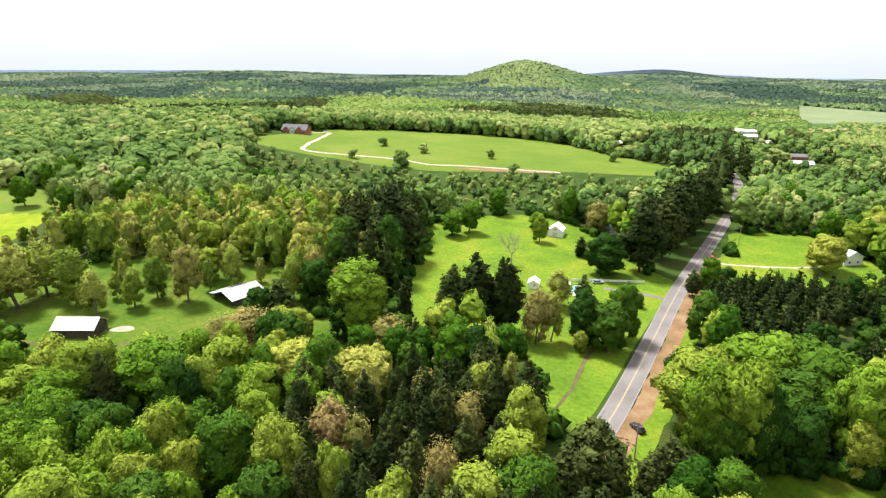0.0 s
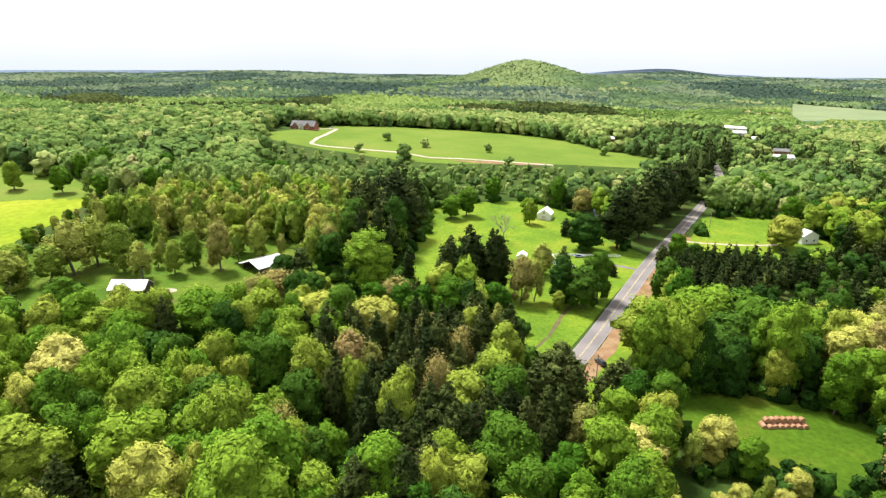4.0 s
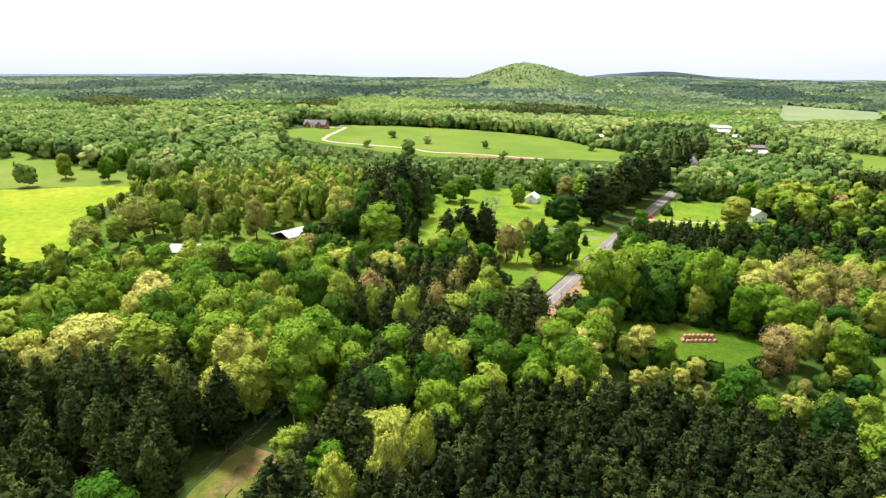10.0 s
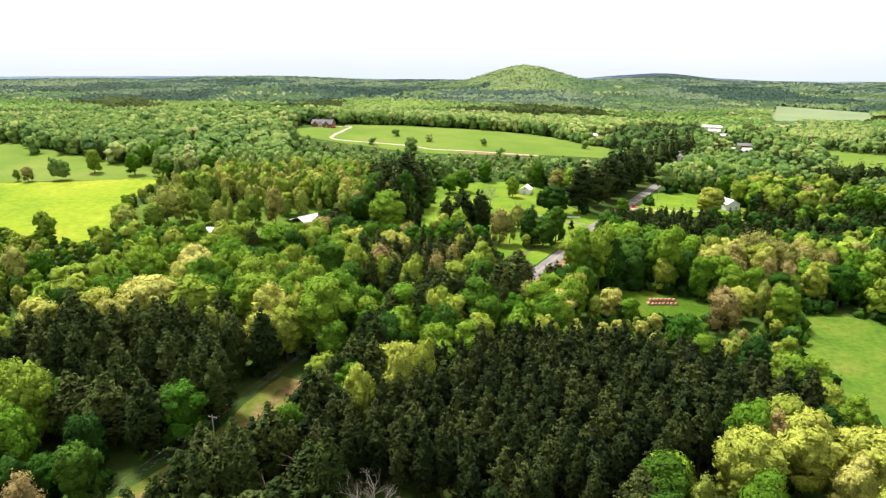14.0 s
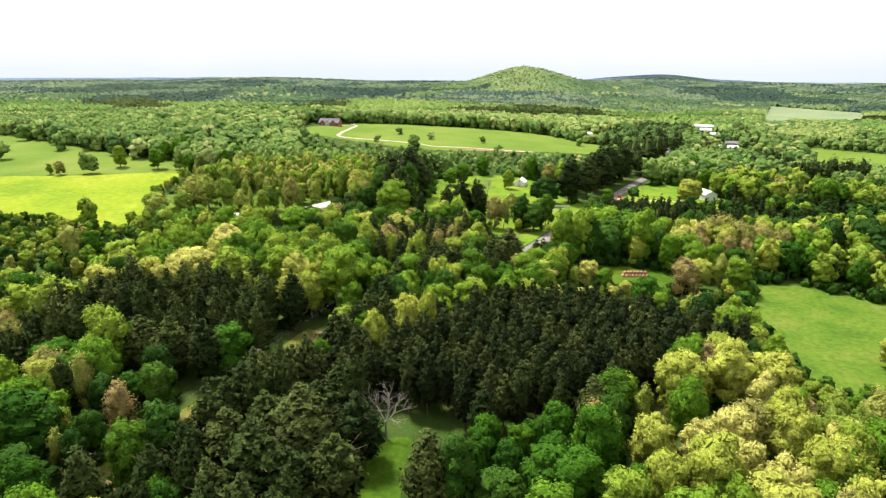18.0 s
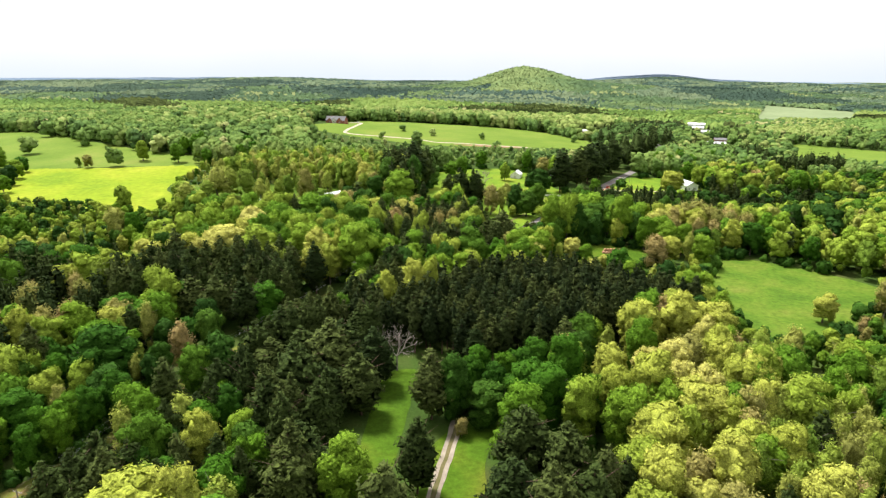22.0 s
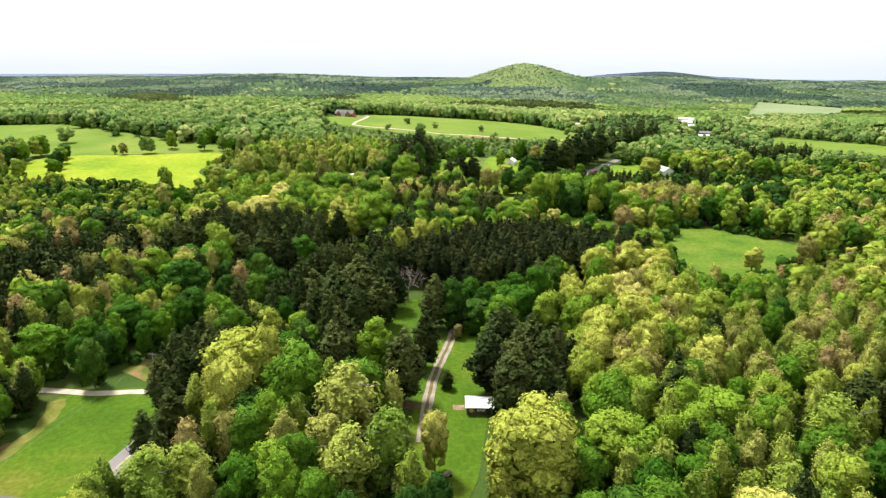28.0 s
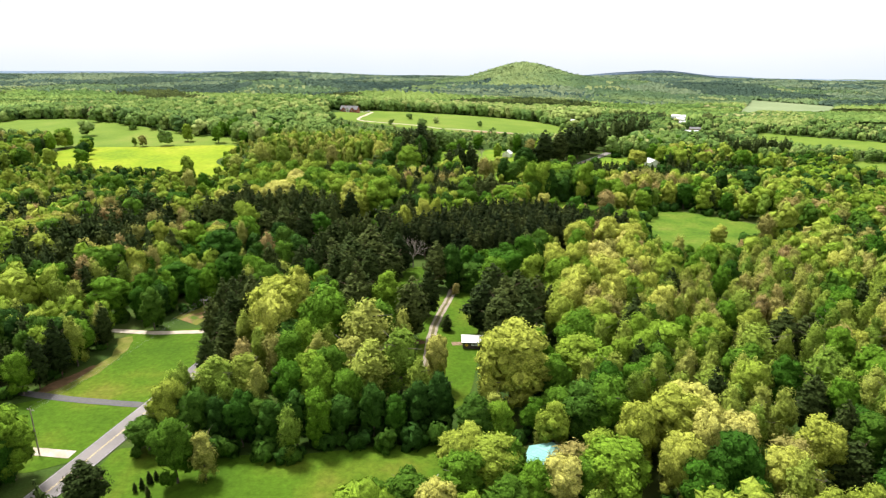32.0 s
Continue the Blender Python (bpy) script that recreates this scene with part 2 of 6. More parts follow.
def ground_z(x, y):
    z = swell(x, y, -230, 580, 330, 260, 26) + swell(x, y, -200, 190, 150, 120, 3.5)
    z += swell(x, y, 245, 1800, 135, 200, 46) + swell(x, y, 300, 1770, 480, 300, 38)
    z += swell(x, y, -520, 1700, 520, 200, 22) + swell(x, y, 1330, 3500, 330, 260, 42) + swell(x, y, -500, 3300, 1500, 300, 22)
    z += swell(x, y, 760, 2600, 500, 250, 16) - swell(x, y, 500, 1150, 420, 260, 8)
    z += swell(x, y, -420, 1500, 260, 110, 24) + swell(x, y, -900, 1280, 260, 100, 24) + swell(x, y, -1150, 1850, 380, 120, 30)
    z += swell(x, y, 950, 1720, 240, 110, 16) + swell(x, y, 1400, 2250, 350, 130, 22) + swell(x, y, -80, 1230, 190, 80, 10)
    far = max(0.0, min(1.0, (math.hypot(x, y) - 700) / 1500))
    z += far * (9 * math.sin(x / 310 + 1.3) * math.cos(y / 210) + 7 * math.sin((x + 2.4 * y) / 330))
    return z


def mesh_object(name, verts, faces, mat, parent=None, smooth=False):
    me = bpy.data.meshes.new(name)
    me.from_pydata(verts, [], faces)
    me.materials.append(mat)
    if smooth:
        me.polygons.foreach_set("use_smooth", [True] * len(me.polygons))
    me.update()
    ob = new(name, me)
    if parent:
        ob.parent = parent
    return ob


def part(name, bm, mat, parent, label=""):
    me = bpy.data.meshes.new(name)
    bm.to_mesh(me)
    bm.free()
    me.materials.append(mat)
    ob = new(name, me)
    ob.parent = parent
    return tagged(ob, label)


def thing(name, x, y, z, turn, label, category, group=""):
    ob = new(name)
    ob.empty_display_size = 0.5
    ob.matrix_world = pose(x, y, z, 0, 0, turn)
    return tagged(ob, label, category, group)


def ground_sheet():
    def steps(edge):
        out, v, d = [0.0], 0.0, 12.0
        while v < edge:
            v += d
            d *= 1.0 if v < 700 else 1.12
            out.append(v)
        return out
    half = steps(4700)
    xs = [-v for v in half[:0:-1]] + half
    ys = [-v for v in steps(900)[:0:-1]] + half
    nx = len(xs)
    verts = [(x, y, ground_z(x, y)) for y in ys for x in xs]
    faces = [(j * nx + i, j * nx + i + 1, (j + 1) * nx + i + 1, (j + 1) * nx + i) for j in range(len(ys) - 1) for i in range(nx - 1)]
    ob = mesh_object("ground", verts, faces, M_FLOOR, smooth=True)
    return tagged(ob, "rolling woodland floor of leaf litter and weeds", "ground", kind="structure")


ground_sheet()


def far_ridge():
    """The last ridges on the skyline, their blue haze painted into the colour."""
    xs = [-3700 + 50 * i for i in range(149)]
    top = [16 + swell(x, 0, -1900, 0, 1000, 1, 15) + swell(x, 0, 1900, 0, 1100, 1, 13) + 9 * noise.noise((x * 0.0011, 2.0, 0)) + 5 * noise.noise((x * 0.004, 7.0, 0)) + swell(x, 0, 1500, 0, 380, 1, 36) - swell(x, 0, 3200, 0, 900, 1, 12) for x in xs]
    verts = [(x, 4330 + 12 * k, -40 if k == 0 else z if k == 1 else -40) for k in range(3) for x, z in zip(xs, top)]
    n = len(xs)
    faces = [(k * n + i, k * n + i + 1, (k + 1) * n + i + 1, (k + 1) * n + i) for k in range(2) for i in range(n - 1)]
    tagged(mesh_object("backdrop", verts, faces, M_HAZE_RIDGE, smooth=True), "last low skyline ridge with haze painted in blue", "ridge", kind="structure")


far_ridge()


def inside(x, y, poly):
    hit = False
    n = len(poly)
    for i in range(n):
        (x1, y1), (x2, y2) = poly[i], poly[i - 1]
        if (y1 > y) != (y2 > y) and x < (x2 - x1) * (y - y1) / (y2 - y1) + x1:
            hit = not hit
    return hit


def rounded(poly, cuts=5, wobble=0.6):
    """A closed outline through the corners, with soft bends and a little waver."""
    out, n = [], len(poly)
    for i in range(n):
        p0, p1, p2, p3 = (Vector(poly[(i + k) % n]) for k in (-1, 0, 1, 2))
        for k in range(cuts):
            t = k / cuts
            q = 0.5 * (2 * p1 + (p2 - p0) * t + (2 * p0 - 5 * p1 + 4 * p2 - p3) * t * t + (3 * p1 - p0 - 3 * p2 + p3) * t ** 3)
            w = noise.noise_vector((q.x * 0.15, q.y * 0.15, 1.7))
            out.append((q.x + w.x * wobble, q.y + w.y * wobble))
    return out


def patch(name, poly, mat, label, lift=0.08, cell=8.0, category="meadow"):
    """A piece of open land laid over the ground sheet, following its swell."""
    from mathutils.geometry import delaunay_2d_cdt
    line = rounded(poly)
    pts = [Vector(p) for p in line]
    x0, x1 = min(p[0] for p in line), max(p[0] for p in line)
    y0, y1 = min(p[1] for p in line), max(p[1] for p in line)
    for i in range(int((x1 - x0) / cell) + 1):
        for j in range(int((y1 - y0) / cell) + 1):
            p = (x0 + (i + 0.5) * cell, y0 + (j + 0.5) * cell)
            if inside(*p, line):
                pts.append(Vector(p))
    edges = [(i, (i + 1) % len(line)) for i in range(len(line))]
    v, _, f, *_ = delaunay_2d_cdt(pts, edges, [], 1, 0.01)
    f = [q for q in f if inside(*(sum((v[i] for i in q), Vector((0, 0))) / len(q)), line)]
    ob = mesh_object(name, [(p.x, p.y, ground_z(p.x, p.y) + lift) for p in v], [tuple(q) for q in f], mat, smooth=True)
    return tagged(ob, label, category, kind="structure")


def spline(points, step=3.0):
    out, n = [], len(points)
    for i in range(n - 1):
        p0, p1, p2, p3 = (Vector(points[min(max(i + k, 0), n - 1)]) for k in (-1, 0, 1, 2))
        m = max(2, int((p2 - p1).length / step))
        for k in range(m):
            t = k / m
            out.append(0.5 * (2 * p1 + (p2 - p0) * t + (2 * p0 - 5 * p1 + 4 * p2 - p3) * t * t + (3 * p1 - p0 - 3 * p2 + p3) * t ** 3))
    out.append(Vector(points[-1]))
    return out


def band(name, line, left, right, lift, mat, label, category="road", waver=0.0):
    """A strip along a line, from left to right of it in metres, following the ground."""
    verts, faces = [], []
    for i, p in enumerate(line):
        d = (line[min(i + 1, len(line) - 1)] - line[max(i - 1, 0)]).normalized()
        side = Vector((d.y, -d.x))
        for k in range(5):
            s = left + (right - left) * k / 4
            if waver and k in (0, 4):
                s += waver * noise.noise((p.x * 0.2, p.y * 0.2, k))
            q = p + side * s
            verts.append((q.x, q.y, ground_z(q.x, q.y) + lift))
        if i:
            a = (i - 1) * 5
            faces += [(a + k, a + k + 1, a + k + 6, a + k + 5) for k in range(4)]
    ob = mesh_object(name, verts, faces, mat, smooth=True)
    return tagged(ob, label, category, kind="structure")


# open land, as outlines in metres
OPEN = {
    "yellow_meadow": (M_YELLOW, "meadow bright with yellow buttercups", [(-354, 296), (-300, 299), (-256, 302), (-206, 310), (-194, 268), (-192, 226), (-169, 187), (-176, 162), (-212, 166), (-275, 186), (-340, 206)]),
    "upper_pasture": (M_PASTURE, "grazed green hill pasture with scattered trees", [(-597, 581), (-486, 537), (-368, 437), (-265, 368), (-211, 345), (-205, 309), (-262, 304), (-345, 297), (-430, 310), (-560, 400)]),
    "barn_yard": (M_FIELD, "rough green grass round the old barns", [(-152, 140), (-164, 156), (-168, 190), (-182, 226), (-176, 240), (-150, 238), (-112, 247), (-88, 250), (-60, 235), (-50, 206), (-28, 184), (-10, 178), (-8, 159), (-26, 158), (-46, 156), (-62, 148), (-80, 136), (-100, 126), (-120, 126), (-134, 138)]),
    "house_meadow": (M_GRASS, "mown meadow with yellow patches beside the road", [(-7, 305), (20, 326), (55, 330), (76, 300), (80, 262), (90, 240), (92, 226), (72, 196), (37, 137), (29, 128), (20, 133), (24, 150), (19, 172), (-5, 172), (-18, 190), (-16, 232), (-10, 261)]),
    "east_meadow": (M_GRASS, "mown yellow-green meadow beside the road", [(152, 306), (192, 303), (194, 262), (182, 235), (156, 222), (138, 226), (108, 228), (116, 240), (130, 262), (142, 286)]),
    "bale_clearing": (M_LUSH, "lush green grass round the stacked hay bales", [(48, 108.5), (58.6, 111.7), (71, 113), (84, 113), (100, 104), (104, 88), (92, 74), (76, 72), (62, 78), (52, 96), (46, 106)]),
    "right_field": (M_FIELD, "smooth lush green hay field", [(128, 86), (136, 92), (150, 84), (170, 66), (180, 40), (150, 14), (124, -4), (106, -4), (101, 8), (103, 28), (107, 48), (113, 66)]),
    "cabin_yard": (M_LUSH, "narrow green lawn along the gravel lane", [(14.6, -48), (4.6, -53), (-4, -64), (-7.5, -82), (-9, -100), (-9, -118), (-5, -138), (4, -138), (9, -116), (11.5, -92), (8.5, -74), (12, -57)]),
    "lane_lawn": (M_LUSH, "strip of mown lawn beside the pines", [(-8.5, -25), (-17, -27), (-20.5, -40), (-20.5, -58), (-22, -83), (-21, -101), (-11, -101), (-13, -83), (-11.4, -63), (-9.5, -41)]),
    "roadside_lawn": (M_LUSH, "green roadside lawn with dry yellow strips", [(-126, -150), (-112, -140), (-104, -133), (-99, -114), (-104, -98), (-84, -92), (-70.8, -92), (-76.6, -128), (-83.8, -164), (-120, -168)]),
    "south_lawn": (M_LUSH, "mown green lawn beside the road", [(-76, -164), (-72, -158), (-59, -160), (-41, -160.5), (-18, -157), (-5, -153), (0, -152), (6, -178), (-10, -196), (-72, -196)]),
    "hill_pasture": (M_PASTURE, "open green hill pasture with grazing marks", [(-160, 530), (-132, 575), (-106, 622), (-47, 660), (33, 684), (110, 656), (158, 565), (198, 500), (174, 464), (95, 460), (-9, 436), (-77, 458), (-104, 470), (-146, 498)]),
    "far_field": (M_FARFIELD, "far pale green farm field", [(830, 1436), (905, 1380), (975, 1307), (930, 1215), (820, 1096), (720, 1050), (620, 1040), (690, 1190)]),
    "east_field": (M_PASTURE, "distant green field behind the trees", [(424, 570), (470, 528), (560, 440), (520, 370), (440, 400), (365, 440)]),
    "pine_field": (M_PASTURE, "small green field below a row of pines", [(247, 280), (262, 318), (271, 332), (292, 330), (310, 318), (300, 290), (270, 268)]),
    "corner_field": (M_PASTURE, "grassy field at the wood's edge", [(372, 300), (440, 296), (430, 200), (326, 165), (322, 200)]),
}
for key, (mat, label, poly) in OPEN.items():
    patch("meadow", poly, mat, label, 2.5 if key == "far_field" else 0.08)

ROAD = spline([(-105, -330), (-92, -225), (-80, -162), (-74.3, -133), (-67, -95), (-57, -42), (-40, -3), (-23, 38), (0, 78), (20, 107), (41, 135), (92, 224), (131, 286), (177, 361), (214, 430), (240, 500), (262, 580), (300, 700)])
band("road", ROAD, -3.2, 3.2, 0.16, M_ASPHALT, "two-lane country road of worn grey asphalt")
band("road_marking", ROAD, -0.22, -0.07, 0.175, M_LINE, "faded yellow centre line on asphalt", "road marking")
band("road_marking", ROAD, 0.07, 0.22, 0.175, M_LINE, "faded yellow centre line on asphalt", "road marking")
band("road_marking", ROAD, -3.0, -2.9, 0.175, M_WHITE_LINE, "faded white edge line on asphalt", "road marking")
band("road_marking", ROAD, 2.9, 3.0, 0.175, M_WHITE_LINE, "faded white edge line on asphalt", "road marking")
band("road_shoulder", [p for p in ROAD if 96 < p.y < 268], 3.25, 8.0, 0.12, M_DIRT, "bare red clay shoulder along the road", "shoulder", 1.2)
band("road_verge", [p for p in ROAD if 96 < p.y < 300], 7.0, 12.5, 0.10, M_GRASS, "rough grass verge beside the road", "verge", 1.5)
LANE = spline([(2.6, -52), (0.5, -64), (-2.2, -76.5), (-4.0, -87), (-5.2, -100), (-5.6, -108), (-6, -117)], 2.0)
band("gravel_lane", LANE, -1.5, -0.45, 0.14, M_LANE, "pale gravel wheel track of the lane", "lane", 0.3)
band("lane_middle", LANE, -0.5, 0.5, 0.125, M_TRACK, "worn brown strip between the wheel tracks", "lane", 0.2)
band("gravel_lane", LANE, 0.45, 1.5, 0.14, M_LANE, "pale gravel wheel track of the lane", "lane", 0.3)
GRAVEL = spline([(-140, -92), (-106.5, -94.7), (-95, -95.7), (-83, -94.5), (-70.5, -93.5)], 2.0)
band("gravel_drive", GRAVEL, -1.3, 1.3, 0.14, M_GRAVEL, "pale gravel drive leading off the road", "drive", 0.4)
band("asphalt_drive", spline([(-140, -128), (-121, -132.8), (-105, -136.2), (-95, -138), (-79.0, -139.8)], 2.0), -1.3, 1.3, 0.14, M_DARKASPHALT, "narrow grey asphalt drive", "drive", 0.2)
band("concrete_drive", spline([(-130, -158), (-102, -159.5), (-94, -160), (-84.5, -161)], 2.0), -1.4, 1.4, 0.14, M_GRAVEL, "pale concrete drive meeting the road", "drive", 0.1)
band("dry_strip", spline([(-108, -136), (-104.5, -131.5), (-101.6, -123), (-100.2, -114), (-101.5, -105), (-104, -99.5)], 2.0), -1.6, 2.0, 0.11, M_DRYGRASS, "dry yellowed grass along the foot of the bank", "grass", 1.6)
patch("litter", [(-109.5, -134.6), (-105.6, -132.2), (-103.6, -126.5), (-102.4, -119.5), (-104.2, -119.0), (-106.5, -125.2), (-109.6, -130.0)], M_LITTER, "brown leaf litter along the foot of the bank", 0.13, 3, "litter")
patch("litter", [(-16.0, -99.9), (-12.9, -101.9), (-7.8, -101.9), (-6.9, -99.8), (-10.0, -98.5), (-13.9, -98.1)], M_LITTER, "rust-brown fallen needles under the pine", 0.13, 2, "litter")
HILL_DRIVE = spline([(-128, 563), (-116, 578), (-104, 584), (-107, 534), (-110, 509), (-103, 481), (-35, 470), (-9, 457), (21, 460), (90, 455)], 5.0)
band("hill_drive", HILL_DRIVE, -2.0, 2.0, 0.25, M_GRAVEL, "pale gravel drive over the hill pasture", "drive", 0.5)
CLAY_TRACK = spline([(-90, -86), (-83, -74), (-76, -58), (-73, -42), (-69.5, -26), (-61, -10), (-53.5, 3), (-50, 13), (-47, 26), (-42, 37)], 3.0)
band("power_line_strip", CLAY_TRACK, -6.0, 6.0, 0.09, M_DRYGRASS, "grassy strip kept clear under the power line", "strip", 1.0)
band("clay_track", CLAY_TRACK, -2.2, 3.4, 0.13, M_CLAYGRASS, "worn red clay track in the grass strip", "track", 2.6)

band("clay_track", spline([(-140, 172), (-122, 167), (-107, 163.8), (-95, 170.5), (-84, 172)], 3.0), -0.7, 0.7, 0.13, M_TRACK, "worn clay wheel track past the barn", "track", 0.6)
band("clay_track", spline([(-52, 172), (-41, 173.4), (-27, 176), (-16, 172), (-6, 166), (4, 156)], 3.0), -1.8, 1.8, 0.13, M_DIRT, "bare clay track through the yard", "track", 1.4)
band("meadow_track", spline([(26, 136), (33, 147), (38, 158), (44, 170), (49, 178)], 3.0), -0.6, 0.6, 0.12, M_TRACK, "worn clay track in the meadow", "track", 0.9)
band("asphalt_drive", spline([(62, 224), (76, 218), (82.2, 213.6), (85, 211)], 2.0), -1.2, 1.2, 0.14, M_ASPHALT, "short grey drive to the meadow house", "drive", 0.2)
band("gravel_drive", spline([(118, 257), (121.6, 256.5), (130, 254), (150, 252), (170, 254)], 3.0), -1.0, 1.0, 0.13, M_GRAVEL, "pale gravel drive across the meadow", "drive", 0.6)
patch("clay_patch", [(-165, 476), (-150, 474), (-143, 486), (-152, 494), (-166, 490)], M_DIRT, "bare clay building ground on the hill", 0.2, 6, "clay")
patch("clay_patch", [(-107, 177), (-102, 176.5), (-99.5, 178.5), (-101, 180.5), (-105, 180)], M_GRAVEL, "pale bare patch beside the barn", 0.12, 3, "clay")
patch("clay_bank", [(8, 450), (40, 446), (82, 452), (84, 460), (60, 459), (30, 455)], M_DIRT, "bare clay pond bank below the pasture", 0.2, 6, "clay")

# ---- trees: crowns are lobes of foliage covered with many small leaf clumps ----
RNG = np.random.default_rng(7)


def ico(sub):
    bm = bmesh.new()
    bmesh.ops.create_icosphere(bm, subdivisions=sub, radius=1.0)
    bm.verts.index_update()
    v = np.array([p.co[:] for p in bm.verts])
    f = np.array([[p.index for p in q.verts] for q in bm.faces])
    bm.free()
    return v, f


OCTA = (np.array([(1, 0, 0), (-1, 0, 0), (0, 1, 0), (0, -1, 0), (0, 0, 1), (0, 0, -1)], float), np.array([(0, 2, 4), (2, 1, 4), (1, 3, 4), (3, 0, 4), (2, 0, 5), (1, 2, 5), (3, 1, 5), (0, 3, 5)]))
ICO = {0: OCTA, 1: ico(1), 2: ico(2), 3: ico(3)}


def sphere_points(n, low=-1.0):
    out = []
    while len(out) < n:
        d = RNG.normal(size=3)
        d /= np.linalg.norm(d)
        if d[2] > low:
            out.append(d)
    return np.array(out)


def even_points(n, low=-1.0):
    """Directions spread evenly over a ball, with a little disorder."""
    k = np.arange(n) + 0.5
    z = 1 - (1 - low) * k / n
    a = k * 2.39996 + RNG.uniform(0, 6.28)
    d = np.stack([np.sqrt(1 - z * z) * np.cos(a), np.sqrt(1 - z * z) * np.sin(a), z], 1) + RNG.normal(size=(n, 3)) * 0.24
    d = d[RNG.permutation(n)]
    return d / np.linalg.norm(d, axis=1, keepdims=True)


def joined(pieces):
    vs, fs, at = [], [], 0
    for v, f in pieces:
        vs.append(v)
        fs.append(f + at)
        at += len(v)
    return np.concatenate(vs), np.concatenate(fs)


def foliage(pieces, middle, reach):
    """Joins the pieces of a crown; the leaves shade by lobe and by the crown's own roundness."""
    v, f = joined([p[:2] for p in pieces])
    n = np.concatenate([p[2] for p in pieces])
    whole = (v - middle) / reach
    n = n / np.linalg.norm(n, axis=1, keepdims=True) * 0.65 + whole * 0.45
    return v, f, n / (np.linalg.norm(n, axis=1, keepdims=True) + 1e-9)


def blob(centre, radii, sub, rough=0.2, spread=0.24, out=None):
    """A lobe of foliage: a rugged ball of loose leaf facets, each turned its own way; out: the side that shows."""
    v, f = ICO[sub]
    q, _ = np.linalg.qr(RNG.normal(size=(3, 3)))
    v = v @ q
    f = f if np.linalg.det(q) > 0 else f[:, ::-1]
    if out is not None:
        f = f[v[f].mean(1) @ np.array(out) > -0.25]
    w = v * (1 + RNG.normal(size=(len(v), 1)) * rough)
    t = w[f]
    mid = t.mean(1, keepdims=True)
    t = mid + (t - mid) * 1.18
    t = t * (1 + RNG.normal(size=(len(f), 1, 1)) * rough * 0.4)
    n = v[f] + RNG.normal(size=(len(f), 1, 3)) * spread
    return t.reshape(-1, 3) * np.array(radii) + np.array(centre), np.arange(len(f) * 3).reshape(-1, 3), n.reshape(-1, 3)


def clumps(points, normals, size, long=1.0):
    """Two small pointed leaf sprays at each point."""
    points, normals = np.repeat(points, 2, 0), np.repeat(normals, 2, 0)
    n = len(points)
    nn = normals + RNG.normal(size=(n, 3)) * 0.25
    nn /= np.linalg.norm(nn, axis=1, keepdims=True)
    t = np.cross(nn, RNG.normal(size=(n, 3)))
    t /= np.linalg.norm(t, axis=1, keepdims=True) + 1e-9
    b = np.cross(nn, t)
    s = size * RNG.uniform(0.5, 1.3, (n, 1))
    p = points + (t * RNG.uniform(-0.4, 0.4, (n, 1)) + b * RNG.uniform(-0.4, 0.4, (n, 1))) * size
    v = np.stack([p - t * s * 0.35 - b * s * 0.36, p + t * s * 0.6 * long - nn * s * 0.1, p - t * s * 0.3 + b * s * 0.36], 1)
    soft = normals / np.linalg.norm(normals, axis=1, keepdims=True) * 0.72 + nn * 0.28
    return v.reshape(-1, 3), np.arange(n * 3).reshape(-1, 3), np.repeat(soft, 3, 0)


def limb(p0, p1, r0, r1, sides=6):
    p0, p1 = np.array(p0, float), np.array(p1, float)
    d = (p1 - p0) / (np.linalg.norm(p1 - p0) + 1e-9)
    u = np.cross(d, (0.3, 0.9, 0.1))
    u /= np.linalg.norm(u)
    w = np.cross(d, u)
    a = np.linspace(0, 2 * np.pi, sides, endpoint=False)[:, None]
    ring = np.cos(a) * u + np.sin(a) * w
    v = np.concatenate([p0 + ring * r0, p1 + ring * r1])
    k = np.arange(sides)
    f = np.concatenate([np.stack([k, (k + 1) % sides, sides + (k + 1) % sides], 1), np.stack([k, sides + (k + 1) % sides, sides + k], 1)])
    return v, f


